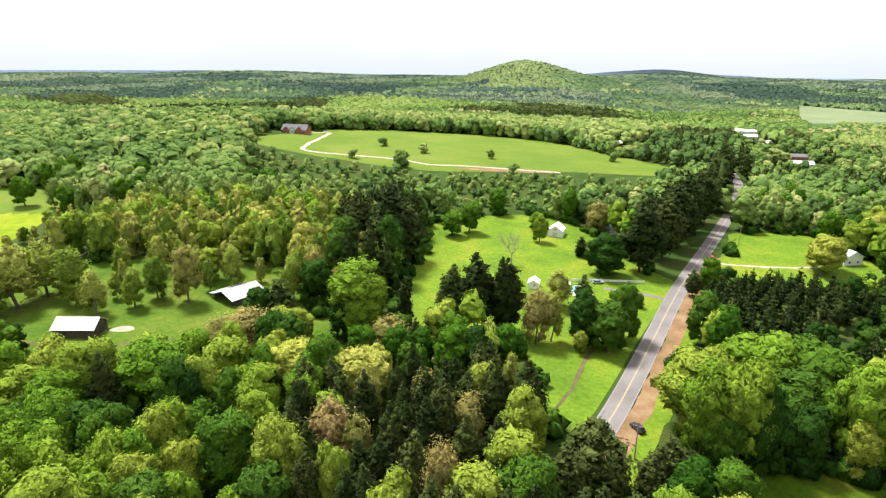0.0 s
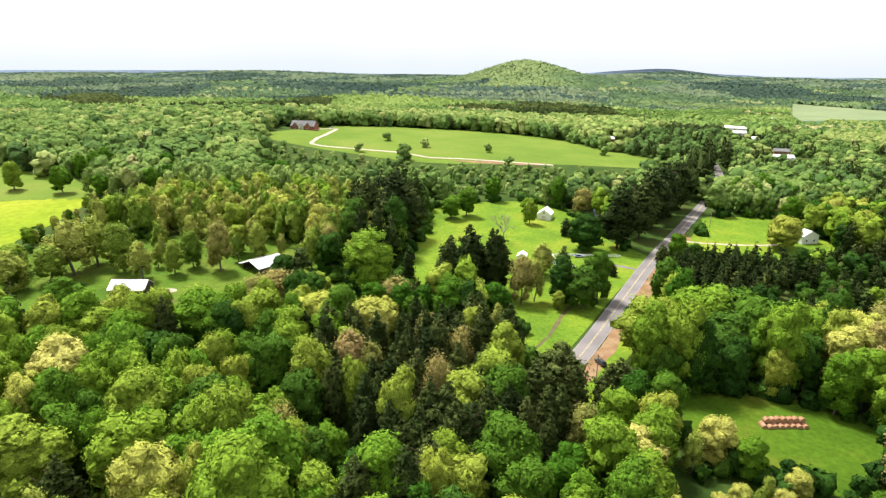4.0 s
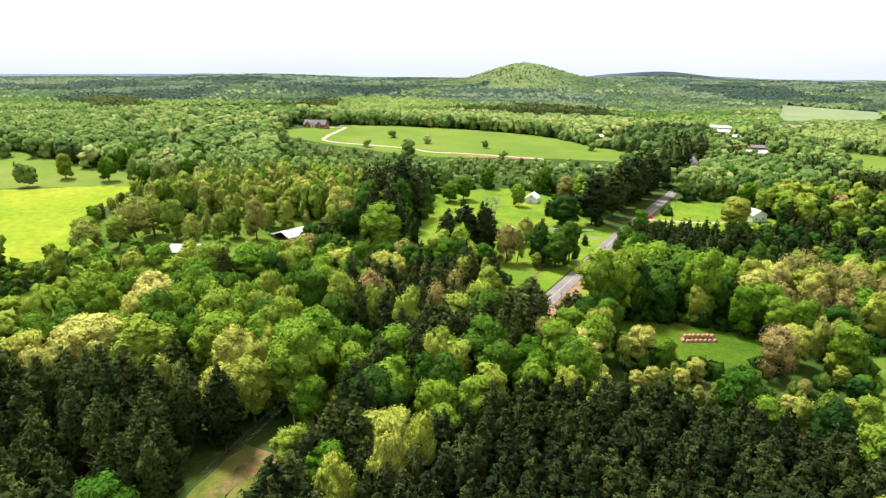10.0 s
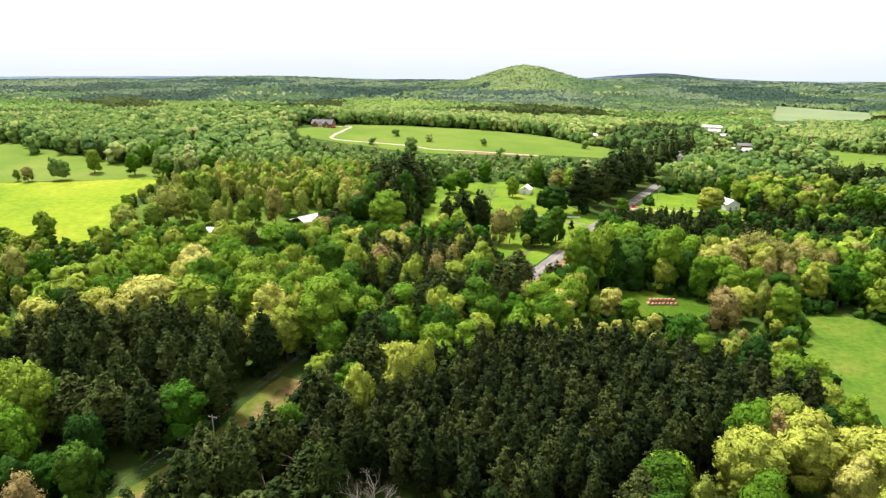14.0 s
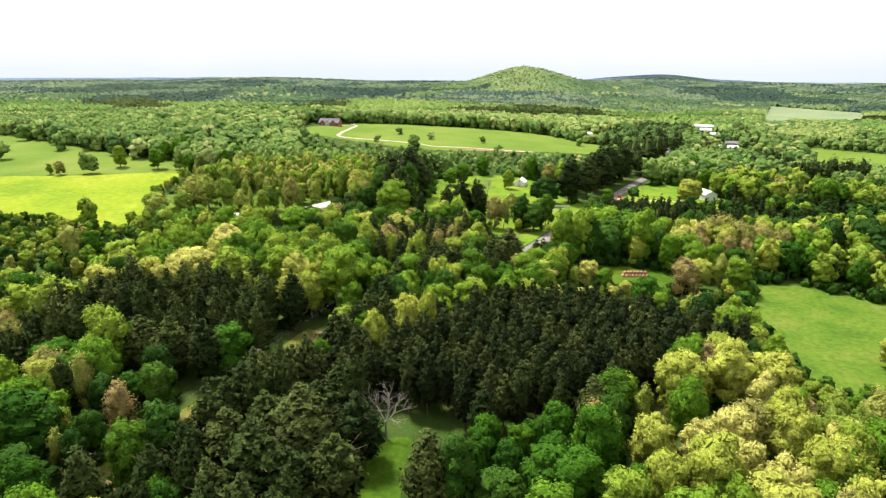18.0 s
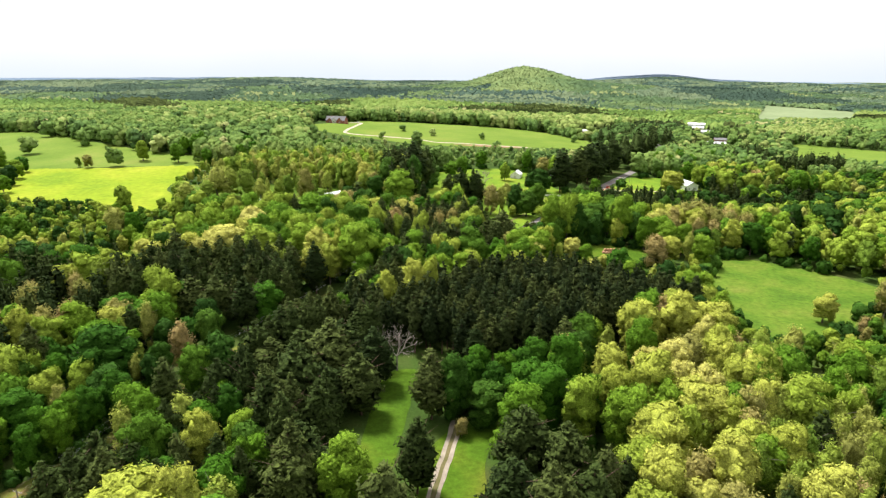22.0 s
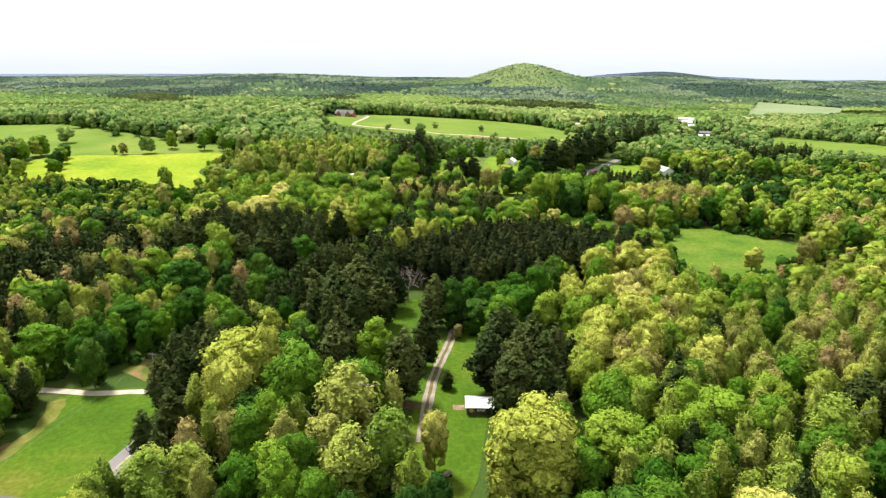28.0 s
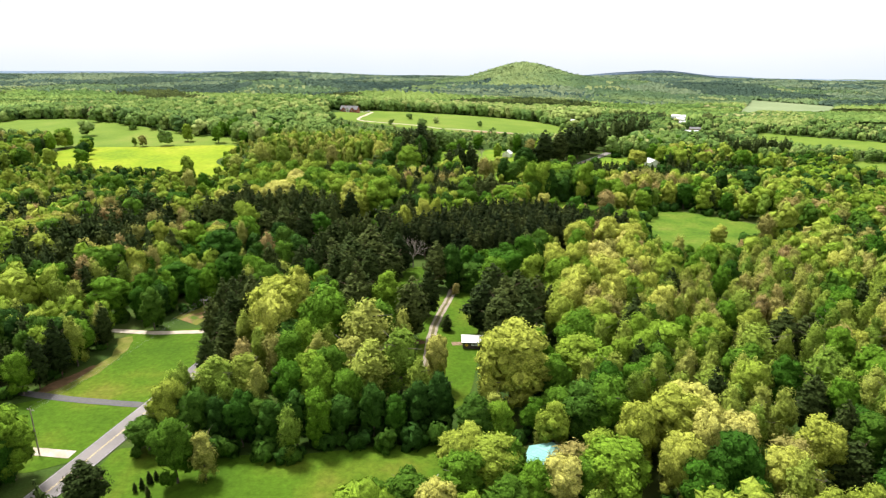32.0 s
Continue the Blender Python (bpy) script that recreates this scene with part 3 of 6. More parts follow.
def broad_crown(h, w, lobes, sub, n, size, core=0.9, sparse=0.0, low=0.30, tall=1.0, taper=0.0, rough=0.2):
    """A broadleaf crown: lobes round a middle, each hidden under leaf clumps."""
    a, b = w / 2, h * (1 - low) / 2
    c = np.array([0, 0, h * low + b])
    dirs = even_points(lobes, -0.75)
    centres = c + dirs * np.array([a * 0.62, a * 0.62, b * 0.66]) * RNG.uniform(0.8, 1.12, (lobes, 1))
    # a skirt of lower lobes hides the trunk
    skirt = max(2, lobes // 4)
    turn = RNG.uniform(0, 6.28, skirt)
    centres[:skirt] = np.stack([np.cos(turn) * a * 0.5, np.sin(turn) * a * 0.5, h * RNG.uniform(low + 0.06, low + 0.26, skirt)], 1)
    dirs[:skirt] = np.stack([np.cos(turn), np.sin(turn), -0.2 + 0 * turn], 1)
    narrow = 1 - taper * np.clip((centres[:, 2] - c[2]) / b + 0.3, 0, 1)
    centres[:, :2] *= narrow[:, None]
    radii = RNG.uniform(0.62, 1.3, lobes) * a * 1.9 / lobes ** 0.5 * narrow ** 0.5
    stretch = np.array([1, 1, tall])
    pieces = []
    if core:
        pieces.append(blob(c, (a * 0.58, a * 0.58, b * (0.5 if taper else 0.62)), min(3, sub + 1), 0.08))
        for q, r, d in zip(centres, radii, dirs):
            pieces.append(blob(q, (r * core, r * core, r * core * 0.9 * tall), sub, rough, out=d))
    pick = RNG.choice(lobes, n, p=radii ** 2 / (radii ** 2).sum())
    d = sphere_points(n * 3, -0.6)
    good = []
    for k, dd in zip(np.repeat(pick, 3)[: len(d)], d):
        if dd @ dirs[k] > -0.25:
            good.append((k, dd))
        if len(good) == n:
            break
    k = np.array([g[0] for g in good])
    d = np.array([g[1] for g in good])
    p = centres[k] + d * (radii[k] * RNG.uniform(0.8, 1.22 + sparse, len(k)))[:, None] * stretch
    pieces.append(clumps(p, d + RNG.normal(size=d.shape) * 0.22 + np.array([0, 0, 0.2]), size))
    return foliage(pieces, c, np.array([a, a, b]))


def pine_crown(h, w, low, layers, tufts, sub, n, size, point=1.9):
    """A pine crown: whorls of drooping flattened needle tufts that shrink towards a rounded tip."""
    pieces, cs, rs, ds = [], [], [], []
    lean = RNG.normal(size=2) * 0.012 * h
    for i in range(layers):
        u = (i + 0.5) / layers
        z = h * (low + (1 - low) * u * 0.97)
        reach = w / 2 * min(1.0, 0.5 + 1.3 * u) * (1 - u ** point) ** 0.8 * RNG.uniform(0.85, 1.12)
        turn = RNG.uniform(0, 6.28)
        m = max(2, round(tufts * (1 - 0.55 * u)))
        for j in range(m):
            a = turn + 6.283 * j / m + RNG.uniform(-0.5, 0.5)
            q = reach * RNG.uniform(0.42, 0.9)
            cs.append((q * math.cos(a) + lean[0] * u, q * math.sin(a) + lean[1] * u, z + RNG.uniform(-0.035, 0.035) * h - q * 0.12))
            rs.append(max(0.4, (reach * 0.42 + 0.3) * RNG.uniform(0.7, 1.2)))
            ds.append((math.cos(a), math.sin(a), 0.45))
    cs.append((lean[0], lean[1], h * 0.965))
    rs.append(0.6)
    ds.append((0, 0, 1))
    cs, rs, ds = np.array(cs), np.array(rs), np.array(ds)
    pieces.append(blob((0, 0, h * (low + 0.42 * (1 - low))), (w * 0.2, w * 0.2, h * (1 - low) * 0.42), 1, 0.15))
    for c, r in zip(cs, rs):
        pieces.append(blob(c, (r * 0.82, r * 0.82, r * 0.55), sub, 0.22, 0.4))
    pick = RNG.choice(len(cs), n, p=rs ** 2 / (rs ** 2).sum())
    d = sphere_points(n, -0.35)
    p = cs[pick] + d * (rs[pick] * RNG.uniform(0.8, 1.3, n))[:, None] * np.array([1, 1, 0.75])
    pieces.append(clumps(p, d + 0.4 * ds[pick] + RNG.normal(size=d.shape) * 0.3 + np.array([0, 0, 0.3]), size, 1.8))
    return foliage(pieces, np.array([0, 0, h * (low + 1) * 0.48]), np.array([w / 2, w / 2, h * (1 - low) / 2]))


def trunk_mesh(h, r, reach, limbs, low=0.3, top=0.8):
    """A tapered, slightly bent trunk with limbs that rise into the crown."""
    bend = RNG.normal(size=2) * 0.02 * h
    mid = (bend[0], bend[1], h * 0.45)
    pieces = [limb((0, 0, -0.5), (0, 0, 0.4), r * 1.5, r, 7), limb((0, 0, 0.4), mid, r, r * 0.7, 7), limb(mid, (0, 0, h * top), r * 0.7, r * 0.2, 6)]
    for i in range(limbs):
        z = h * RNG.uniform(low, top - 0.1)
        a = 2.4 * i + RNG.uniform(-0.4, 0.4)
        q = reach * RNG.uniform(0.55, 0.95)
        pieces.append(limb((0, 0, z), (q * math.cos(a), q * math.sin(a), z + q * RNG.uniform(0.4, 0.9)), r * 0.35, r * 0.1, 5))
    return joined(pieces)


def bare_branches(h, r, w):
    """A leafless crown: limbs that fork three times."""
    pieces = [limb((0, 0, -0.5), (0.1, 0, h * 0.3), r * 1.2, r * 0.8, 7)]

    def fork(p, d, length, r, depth):
        q = p + d * length
        pieces.append(limb(p, q, r, r * 0.6, 5 if depth else 3))
        if depth < 4:
            for _ in range(3 if depth < 3 else 2):
                e = d + RNG.normal(size=3) * 0.5 + np.array([0, 0, 0.12])
                fork(p + d * length * RNG.uniform(0.6, 1.0), e / np.linalg.norm(e), length * RNG.uniform(0.6, 0.8), r * 0.55, depth + 1)
    for i in range(5):
        a = i * 1.257
        d = np.array([math.cos(a) * w, math.sin(a) * w, 1.0])
        fork(np.array([0.1, 0, h * 0.28]), d / np.linalg.norm(d), h * 0.26, r * 0.6, 0)
    return joined(pieces)


def data_mesh(name, v, f, mat, tint=None, normals=None):
    me = bpy.data.meshes.new(name)
    me.vertices.add(len(v))
    me.vertices.foreach_set("co", np.asarray(v, np.float32).ravel())
    me.loops.add(f.size)
    me.loops.foreach_set("vertex_index", f.ravel().astype(np.int32))
    me.polygons.add(len(f))
    me.polygons.foreach_set("loop_start", np.arange(0, f.size, 3, dtype=np.int32))
    me.update(calc_edges=True)
    me.materials.append(mat)
    if normals is not None:
        me.attributes.new("custom_normal", "FLOAT_VECTOR", "POINT").data.foreach_set("vector", np.asarray(normals, np.float32).ravel())
    if tint is not None:
        me.attributes.new("tint", "FLOAT", "POINT").data.foreach_set("value", np.asarray(tint, np.float32))
    return me


# kind: name, leaf material, bark, unit height, crown builders near and middle, how many shapes
KINDS = {
    "leaf": ("broadleaf_tree", M_LEAF, M_BARK, 20, lambda: broad_crown(20, 11.5, 36, 2, 1900, 0.5, core=0.84, low=0.10, tall=1.05), lambda: broad_crown(20, 12, 22, 1, 150, 0.85, core=0.92, low=0.10, tall=1.05), 8),
    "maple": ("maple_tree", M_MAPLE, M_BARK, 20, lambda: broad_crown(20, 11.0, 38, 2, 1900, 0.48, core=0.84, low=0.06, tall=1.1), lambda: broad_crown(20, 11.5, 22, 1, 150, 0.85, core=0.92, low=0.06, tall=1.1), 6),
    "deep": ("hickory_tree", M_DEEP, M_BARK, 20, lambda: broad_crown(20, 11.5, 36, 2, 1900, 0.5, core=0.84, low=0.05, tall=1.05), lambda: broad_crown(20, 12, 22, 1, 150, 0.85, core=0.92, low=0.05, tall=1.05), 5),
    "pale": ("oak_tree", M_PALE, M_BARK, 22, lambda: broad_crown(22, 13.5, 50, 2, 2300, 0.5, core=0.84, low=0.12), lambda: broad_crown(22, 13.5, 24, 1, 150, 0.85, core=0.92, low=0.12), 6),
    "bud": ("budding_tree", M_BUD, M_BARK, 19, lambda: broad_crown(19, 8.8, 26, 1, 1500, 0.42, core=0.72, sparse=0.35, low=0.10, tall=1.35, taper=0.3), lambda: broad_crown(19, 9.2, 15, 1, 120, 0.85, core=0.8, sparse=0.2, low=0.10, tall=1.3, taper=0.3), 4),
    "young": ("young_tree", M_YOUNG, M_BARK, 18, lambda: broad_crown(18, 6.8, 30, 1, 1500, 0.42, core=0.74, sparse=0.3, low=0.06, tall=1.5, taper=0.55), lambda: broad_crown(18, 7.6, 15, 1, 120, 0.85, core=0.86, sparse=0.2, low=0.06, tall=1.5, taper=0.5), 8),
    "pine": ("pine_tree", M_NEEDLE, M_PINE_BARK, 22, lambda: pine_crown(22, 8.4, 0.16, 17, 8, 0, 1700, 0.54, 2.2), lambda: pine_crown(22, 8.6, 0.14, 8, 5, 0, 110, 1.15, 2.4), 6),
    "plant": ("plantation_pine", M_DARKNEEDLE, M_PINE_BARK, 18, lambda: pine_crown(18, 6.2, 0.24, 10, 6, 0, 760, 0.52, 2.3), lambda: pine_crown(18, 6.0, 0.3, 7, 4, 0, 90, 1.0, 2.2), 8),
    "cedar": ("cedar_tree", M_NEEDLE, M_PINE_BARK, 8, lambda: pine_crown(8, 3.6, 0.04, 9, 6, 0, 560, 0.38, 1.3), lambda: pine_crown(8, 3.6, 0.04, 4, 4, 0, 60, 1.0, 1.3), 2),
}
LABELS = {
    "leaf": "leafy broadleaf tree in fresh bright spring green",
    "maple": "full round-headed tree in vivid green leaf",
    "deep": "dense broadleaf tree with deep green leaves",
    "pale": "large oak with pale yellow-green catkins and new leaves",
    "bud": "thin tree with brownish opening buds",
    "young": "slender young tree with thin light green leaves",
    "pine": "tall dark green pine with a bare lower trunk",
    "plant": "dark green pine in a close-planted stand",
    "cedar": "narrow dark green cedar, leafy to the ground",
}
NEAR, MIDDLE, TRUNKS = {}, {}, {}
for kind, (name, mat, bark, h, near, middle, count) in KINDS.items():
    NEAR[kind] = []
    for _ in range(count):
        v, f, n = near()
        NEAR[kind].append(data_mesh("crown", v, f, mat, normals=n))
    MIDDLE[kind] = [middle() for _ in range(count)]
    r = 0.36 if kind in ("pale", "leaf", "deep", "maple") else 0.24
    TRUNKS[kind] = [data_mesh("trunk", *trunk_mesh(h, r, h * 0.24, 0 if kind == "plant" else 6, top=0.9 if kind in ("pine", "plant") else 0.78), bark) for _ in range(count)]


def half_crown(sub, low, rough):
    """A far crown: the rugged upper part of one lump of leaf facets."""
    v, f, n = blob((0, 0, 0), (1, 1, 0.85), sub, rough, 0.12)
    keep = v.reshape(-1, 3, 3).mean(1)[:, 2] > low
    v, n = v.reshape(-1, 3, 3)[keep].reshape(-1, 3), n.reshape(-1, 3, 3)[keep].reshape(-1, 3)
    return v, np.arange(len(v)).reshape(-1, 3), n * 0.42 + np.array([0, 0, 0.7])


DISTANT = {kind: [pine_crown(KINDS[kind][3], 9.0, 0.15, 5, 4, 0, 30, 1.8, 1.7) if kind in ("pine", "plant", "cedar") else broad_crown(KINDS[kind][3], 9.5 if kind == "young" else 11.0, 8, 1, 60, 0.95, core=1.0, low=0.05, rough=0.1) for _ in range(6)] for kind in KINDS}
FAR_CROWN = [half_crown(1, -0.3, 0.1) for _ in range(6)]
FARTHEST_CROWN = [half_crown(0, -0.2, 0.14) for _ in range(6)]


def plant_tree(kind, x, y, h, wide=1.0, label="", group="trees of the wood"):
    """One whole tree: an empty at its foot with trunk and crown."""
    name, _, _, unit, *_ = KINDS[kind]
    k = int(RNG.integers(len(NEAR[kind])))
    s = h / unit
    ob = new(name)
    ob.matrix_world = Matrix.LocRotScale((x, y, ground_z(x, y)), Euler((0, 0, RNG.uniform(0, 6.28))), (s * wide, s * wide, s))
    for part_name, me in (("trunk", TRUNKS[kind][k]), ("crown", NEAR[kind][k])):
        p = new(part_name, me)
        p.parent = ob
    return tagged(ob, label or LABELS[kind], "tree", group)


class Woods:
    """Trees past counting, joined into one object for each kind."""

    def __init__(self):
        self.v, self.f, self.t, self.n, self.at = {}, {}, {}, {}, {}

    def add(self, key, shape, x, y, z, sx, sz, tint):
        v, f, n = shape
        if y > 330:
            n = n * 0.75 + np.array([0, 0, 0.3])
        a = RNG.uniform(0, 6.28)
        c, s = math.cos(a), math.sin(a)
        self.n.setdefault(key, []).append(np.stack([n[:, 0] * c - n[:, 1] * s, n[:, 0] * s + n[:, 1] * c, n[:, 2]], 1))
        w = np.stack([(v[:, 0] * c - v[:, 1] * s) * sx + x, (v[:, 0] * s + v[:, 1] * c) * sx + y, v[:, 2] * sz + z], 1)
        at = self.at.get(key, 0)
        self.v.setdefault(key, []).append(w)
        self.f.setdefault(key, []).append(f + at)
        self.t.setdefault(key, []).append(np.full(len(w), tint))
        self.at[key] = at + len(w)

    def build(self, key, name, mat, label):
        if key in self.v:
            me = data_mesh(name, np.concatenate(self.v[key]), np.concatenate(self.f[key]), mat, np.concatenate(self.t[key]), np.concatenate(self.n[key]))
            tagged(new(name, me), label, "woodland", kind="stuff")


# what grows where: outline, spacing, height range, shares of each kind
ZONES = [
    ("field_edge", [(98, 10), (104, -8), (124, -8), (156, 12), (186, 38), (200, 26), (160, -12), (124, -34), (96, -30), (88, -6)], 7.0, (5, 9), {"leaf": 0.6, "bud": 0.2, "pale": 0.2}),
    ("barn_side", [(-182, 158), (-150, 138), (-141, 150), (-136, 180), (-126, 210), (-128, 238), (-150, 240), (-196, 222), (-178, 186)], 11.5, (6, 11), {"young": 0.5, "leaf": 0.3, "bud": 0.2}),
    ("bale_edge", [(44, 72), (60, 74), (76, 70), (92, 72), (112, 84), (120, 62), (96, 42), (60, 45), (30, 47), (36, 62)], 8.0, (5, 9), {"leaf": 0.2, "young": 0.4, "pale": 0.28, "bud": 0.12}),
    ("meadow_front", [(-330, 196), (-275, 182), (-212, 163), (-182, 157), (-150, 138), (-128, 112), (-180, 96), (-260, 100), (-340, 140)], 6.0, (5, 9), {"pine": 0.1, "deep": 0.15, "leaf": 0.45, "young": 0.3}),
    ("meadow_near", [(-340, 138), (-260, 98), (-180, 94), (-132, 108), (-134, 60), (-240, 50), (-330, 80)], 8.6, (9, 14), {"pine": 0.2, "deep": 0.12, "leaf": 0.38, "pale": 0.1, "young": 0.2}),
    ("east_wood_back", [(52, 148), (96, 166), (150, 190), (150, 226), (240, 240), (300, 180), (200, 142), (110, 140), (62, 138)], 7.4, (8, 12), {"pine": 0.5, "deep": 0.25, "leaf": 0.25}),
    ("village_pines", [(168, 500), (185, 485), (240, 512), (300, 620), (330, 700), (230, 690), (200, 600)], 9.5, (12, 17), {"pine": 0.6, "deep": 0.4}),
    ("pasture_back", [(-122, 628), (-50, 670), (33, 696), (117, 666), (165, 580), (215, 650), (300, 770), (260, 850), (40, 880), (-150, 830), (-190, 700)], 8.6, (16, 23), {"young": 0.42, "bud": 0.34, "leaf": 0.18, "pine": 0.06}),
    ("tan_wood", [(436, 668), (464, 613), (488, 585), (630, 787), (642, 890), (626, 970)], 9.5, (9, 13), {"bud": 0.8, "young": 0.2}),
    ("field_pines", [(262, 332), (274, 346), (336, 352), (346, 334), (300, 324)], 7.5, (16, 22), {"pine": 1}),
    ("tan_grove", [(112, 104), (118, 130), (132, 142), (152, 138), (156, 114), (134, 102)], 8.5, (17, 22), {"bud": 0.6, "pale": 0.4}),
    ("village_clump", [(254, 390), (258, 412), (312, 422), (318, 396)], 8.0, (16, 21), {"pine": 0.8, "deep": 0.2}),
    ("plantation", [(-36, -14), (-32, 4), (-20, 17), (-6, 27), (6, 39), (16, 44), (44, 44), (64, 37), (86, 23), (90, 9), (74, 1), (54, -7), (30, -23), (10, -25), (-6, -20), (-22, -9)], 4.6, (15, 20), {"plant": 1}),
    ("lane_pines", [(-57, -42), (-49, -24), (-38, -9), (-24, -16), (-13, -36), (-22, -44), (-22, -62), (-20, -76), (-26, -88), (-45, -72)], 6.8, (19, 25), {"pine": 1}),
    ("road_pines", [(-42, 128), (-22, 138), (14, 140), (24, 130), (31, 106), (25, 82), (14, 64), (-6, 63), (-24, 84), (-34, 100)], 6.8, (15, 23), {"pine": 0.85, "bud": 0.1, "leaf": 0.05}),
    ("west_pines", [(-132, 22), (-112, 52), (-66, 47), (-40, 40), (-36, 10), (-47, -12), (-58, -18), (-82, 2), (-122, 4)], 6.8, (15, 25), {"pine": 0.95, "leaf": 0.05}),
    ("lane_trees", [(2, -56), (2, -34), (20, -28), (34, -32), (34, -60), (14, -54)], 6.6, (12, 17), {"maple": 0.7, "deep": 0.15, "leaf": 0.15}),
    ("oaks", [(34, -50), (58, -26), (64, -10), (84, -4), (88, -40), (84, -60), (66, -78), (46, -98), (24, -70)], 10, (17, 22), {"pale": 0.55, "leaf": 0.27, "bud": 0.18}),
    ("roadside_pines", [(76, 246), (100, 290), (150, 360), (205, 450), (240, 520), (252, 500), (215, 420), (176, 350), (132, 278), (92, 214), (80, 204)], 8.5, (23, 31), {"pine": 1}),
    ("dark_stand", [(94, 212), (138, 224), (150, 190), (123, 172), (108, 166), (82, 162), (82, 186)], 5.6, (11, 14), {"pine": 1}),
    ("dark_clump", [(-49, 278), (-28, 300), (-11, 290), (-12, 216), (-20, 203), (-40, 214)], 7.5, (22, 31), {"pine": 0.9, "deep": 0.1}),
    ("young_wood", [(80, -30), (118, 0), (180, -10), (160, -120), (60, -170), (30, -150), (36, -100), (60, -80)], 6.6, (14, 22), {"pine": 0.07, "maple": 0.10, "leaf": 0.17, "young": 0.51, "pale": 0.02, "bud": 0.13}),
    ("far_west_pines", [(-230, 36), (-158, 40), (-132, 22), (-118, 0), (-112, -46), (-118, -66), (-170, -70)], 6.8, (16, 23), {"pine": 0.6, "bud": 0.12, "pale": 0.1, "leaf": 0.18}),
    ("road_bank", [(-76, -98), (-70, -80), (-62, -60), (-57, -42), (-47, -64), (-26, -88), (-40, -91), (-60, -98)], 6.4, (12, 19), {"pine": 0.5, "maple": 0.25, "leaf": 0.15, "deep": 0.1}),
    ("mixed_bank", [(-110, -18), (-84, -14), (-76, -40), (-78, -84), (-108, -92), (-135, -60)], 7.0, (11, 18), {"maple": 0.42, "leaf": 0.15, "deep": 0.2, "pine": 0.13, "young": 0.1}),
    ("roadside_bank", [(-106, -96), (-102, -114), (-107, -134), (-128, -148), (-160, -150), (-160, -96)], 5.4, (12, 19), {"pine": 0.3, "deep": 0.25, "leaf": 0.25, "young": 0.2}),
    ("copse", [(-70, -112), (-60, -96), (-40, -90), (-16, -92), (-10, -112), (-6, -140), (0, -152), (-18, -157), (-42, -160), (-68, -158), (-70, -138)], 6.4, (15, 22), {"young": 0.5, "leaf": 0.2, "maple": 0.2, "deep": 0.04, "bud": 0.03, "pine": 0.03}),
    ("thin_wood", [(-186, 226), (-172, 196), (-150, 196), (-150, 232), (-139, 238), (-84, 252), (-62, 236), (-62, 220), (-84, 212), (-96, 188), (-104, 186), (-118, 190), (-140, 192)], 10.5, (9, 18), {"young": 0.85, "leaf": 0.15}),
    ("west_wood", [(-200, 300), (-130, 340), (-40, 320), (-16, 215), (-60, 212), (-110, 245), (-140, 240), (-190, 220)], 7.4, (15, 24), {"leaf": 0.26, "young": 0.66, "pale": 0.08}),
    ("green_wood", [(-128, 112), (-100, 124), (-80, 134), (-60, 146), (-30, 154), (-36, 100), (-30, 70), (-60, 60), (-130, 60)], 8.2, (16, 23), {"pine": 0.06, "deep": 0.16, "leaf": 0.70, "pale": 0.08}),
    ("east_wood", [(96, 165), (150, 180), (260, 180), (320, 160), (200, 60), (190, 110), (110, 108), (60, 130), (52, 146)], 9, (16, 24), {"leaf": 0.6, "deep": 0.25, "young": 0.1, "bud": 0.05}),
    ("pasture_front", [(-150, 500), (-104, 468), (-77, 456), (-9, 434), (95, 458), (176, 462), (150, 400), (110, 340), (40, 336), (-30, 320), (-120, 360)], 9.5, (4, 8), {"leaf": 0.48, "deep": 0.12, "young": 0.32, "pale": 0.08}),
    ("west_ridge", [(-620, 640), (-420, 620), (-300, 640), (-180, 620), (-165, 540), (-220, 420), (-300, 430), (-380, 470), (-500, 570)], 9.6, (14, 20), {"young": 0.3, "leaf": 0.45, "bud": 0.17, "deep": 0.08}),
]
DEFAULT = {"pine": 0.13, "deep": 0.13, "maple": 0.12, "leaf": 0.30, "young": 0.20, "pale": 0.05, "bud": 0.07}
CLEAR = [p for _, _, p in OPEN.values()]


def near_line(x, y, line, d):
    return any((p.x - x) ** 2 + (p.y - y) ** 2 < d * d for p in line)


BUILT = [(-39, 37, 9), (-114, 176, 10), (-75, 206, 13), (57, 296, 8), (34.5, 224, 5), (93, 301, 9), (178, 259, 10), (-37, 158, 6), (21, -168, 8), (-133, 572, 24), (45, 124, 8), (43, 116, 6), (125, 258, 8), (117, 249, 7), (8, -106, 11), (-88, -104, 9), (-92, -118, 10), (183, 650, 12), (421, 845, 18), (407, 938, 14), (345, 582, 12), (319, 535, 14), (600, 1076, 30), (392, 772, 11), (409, 1020, 10), (470, 900, 10), (372, 700, 10)]


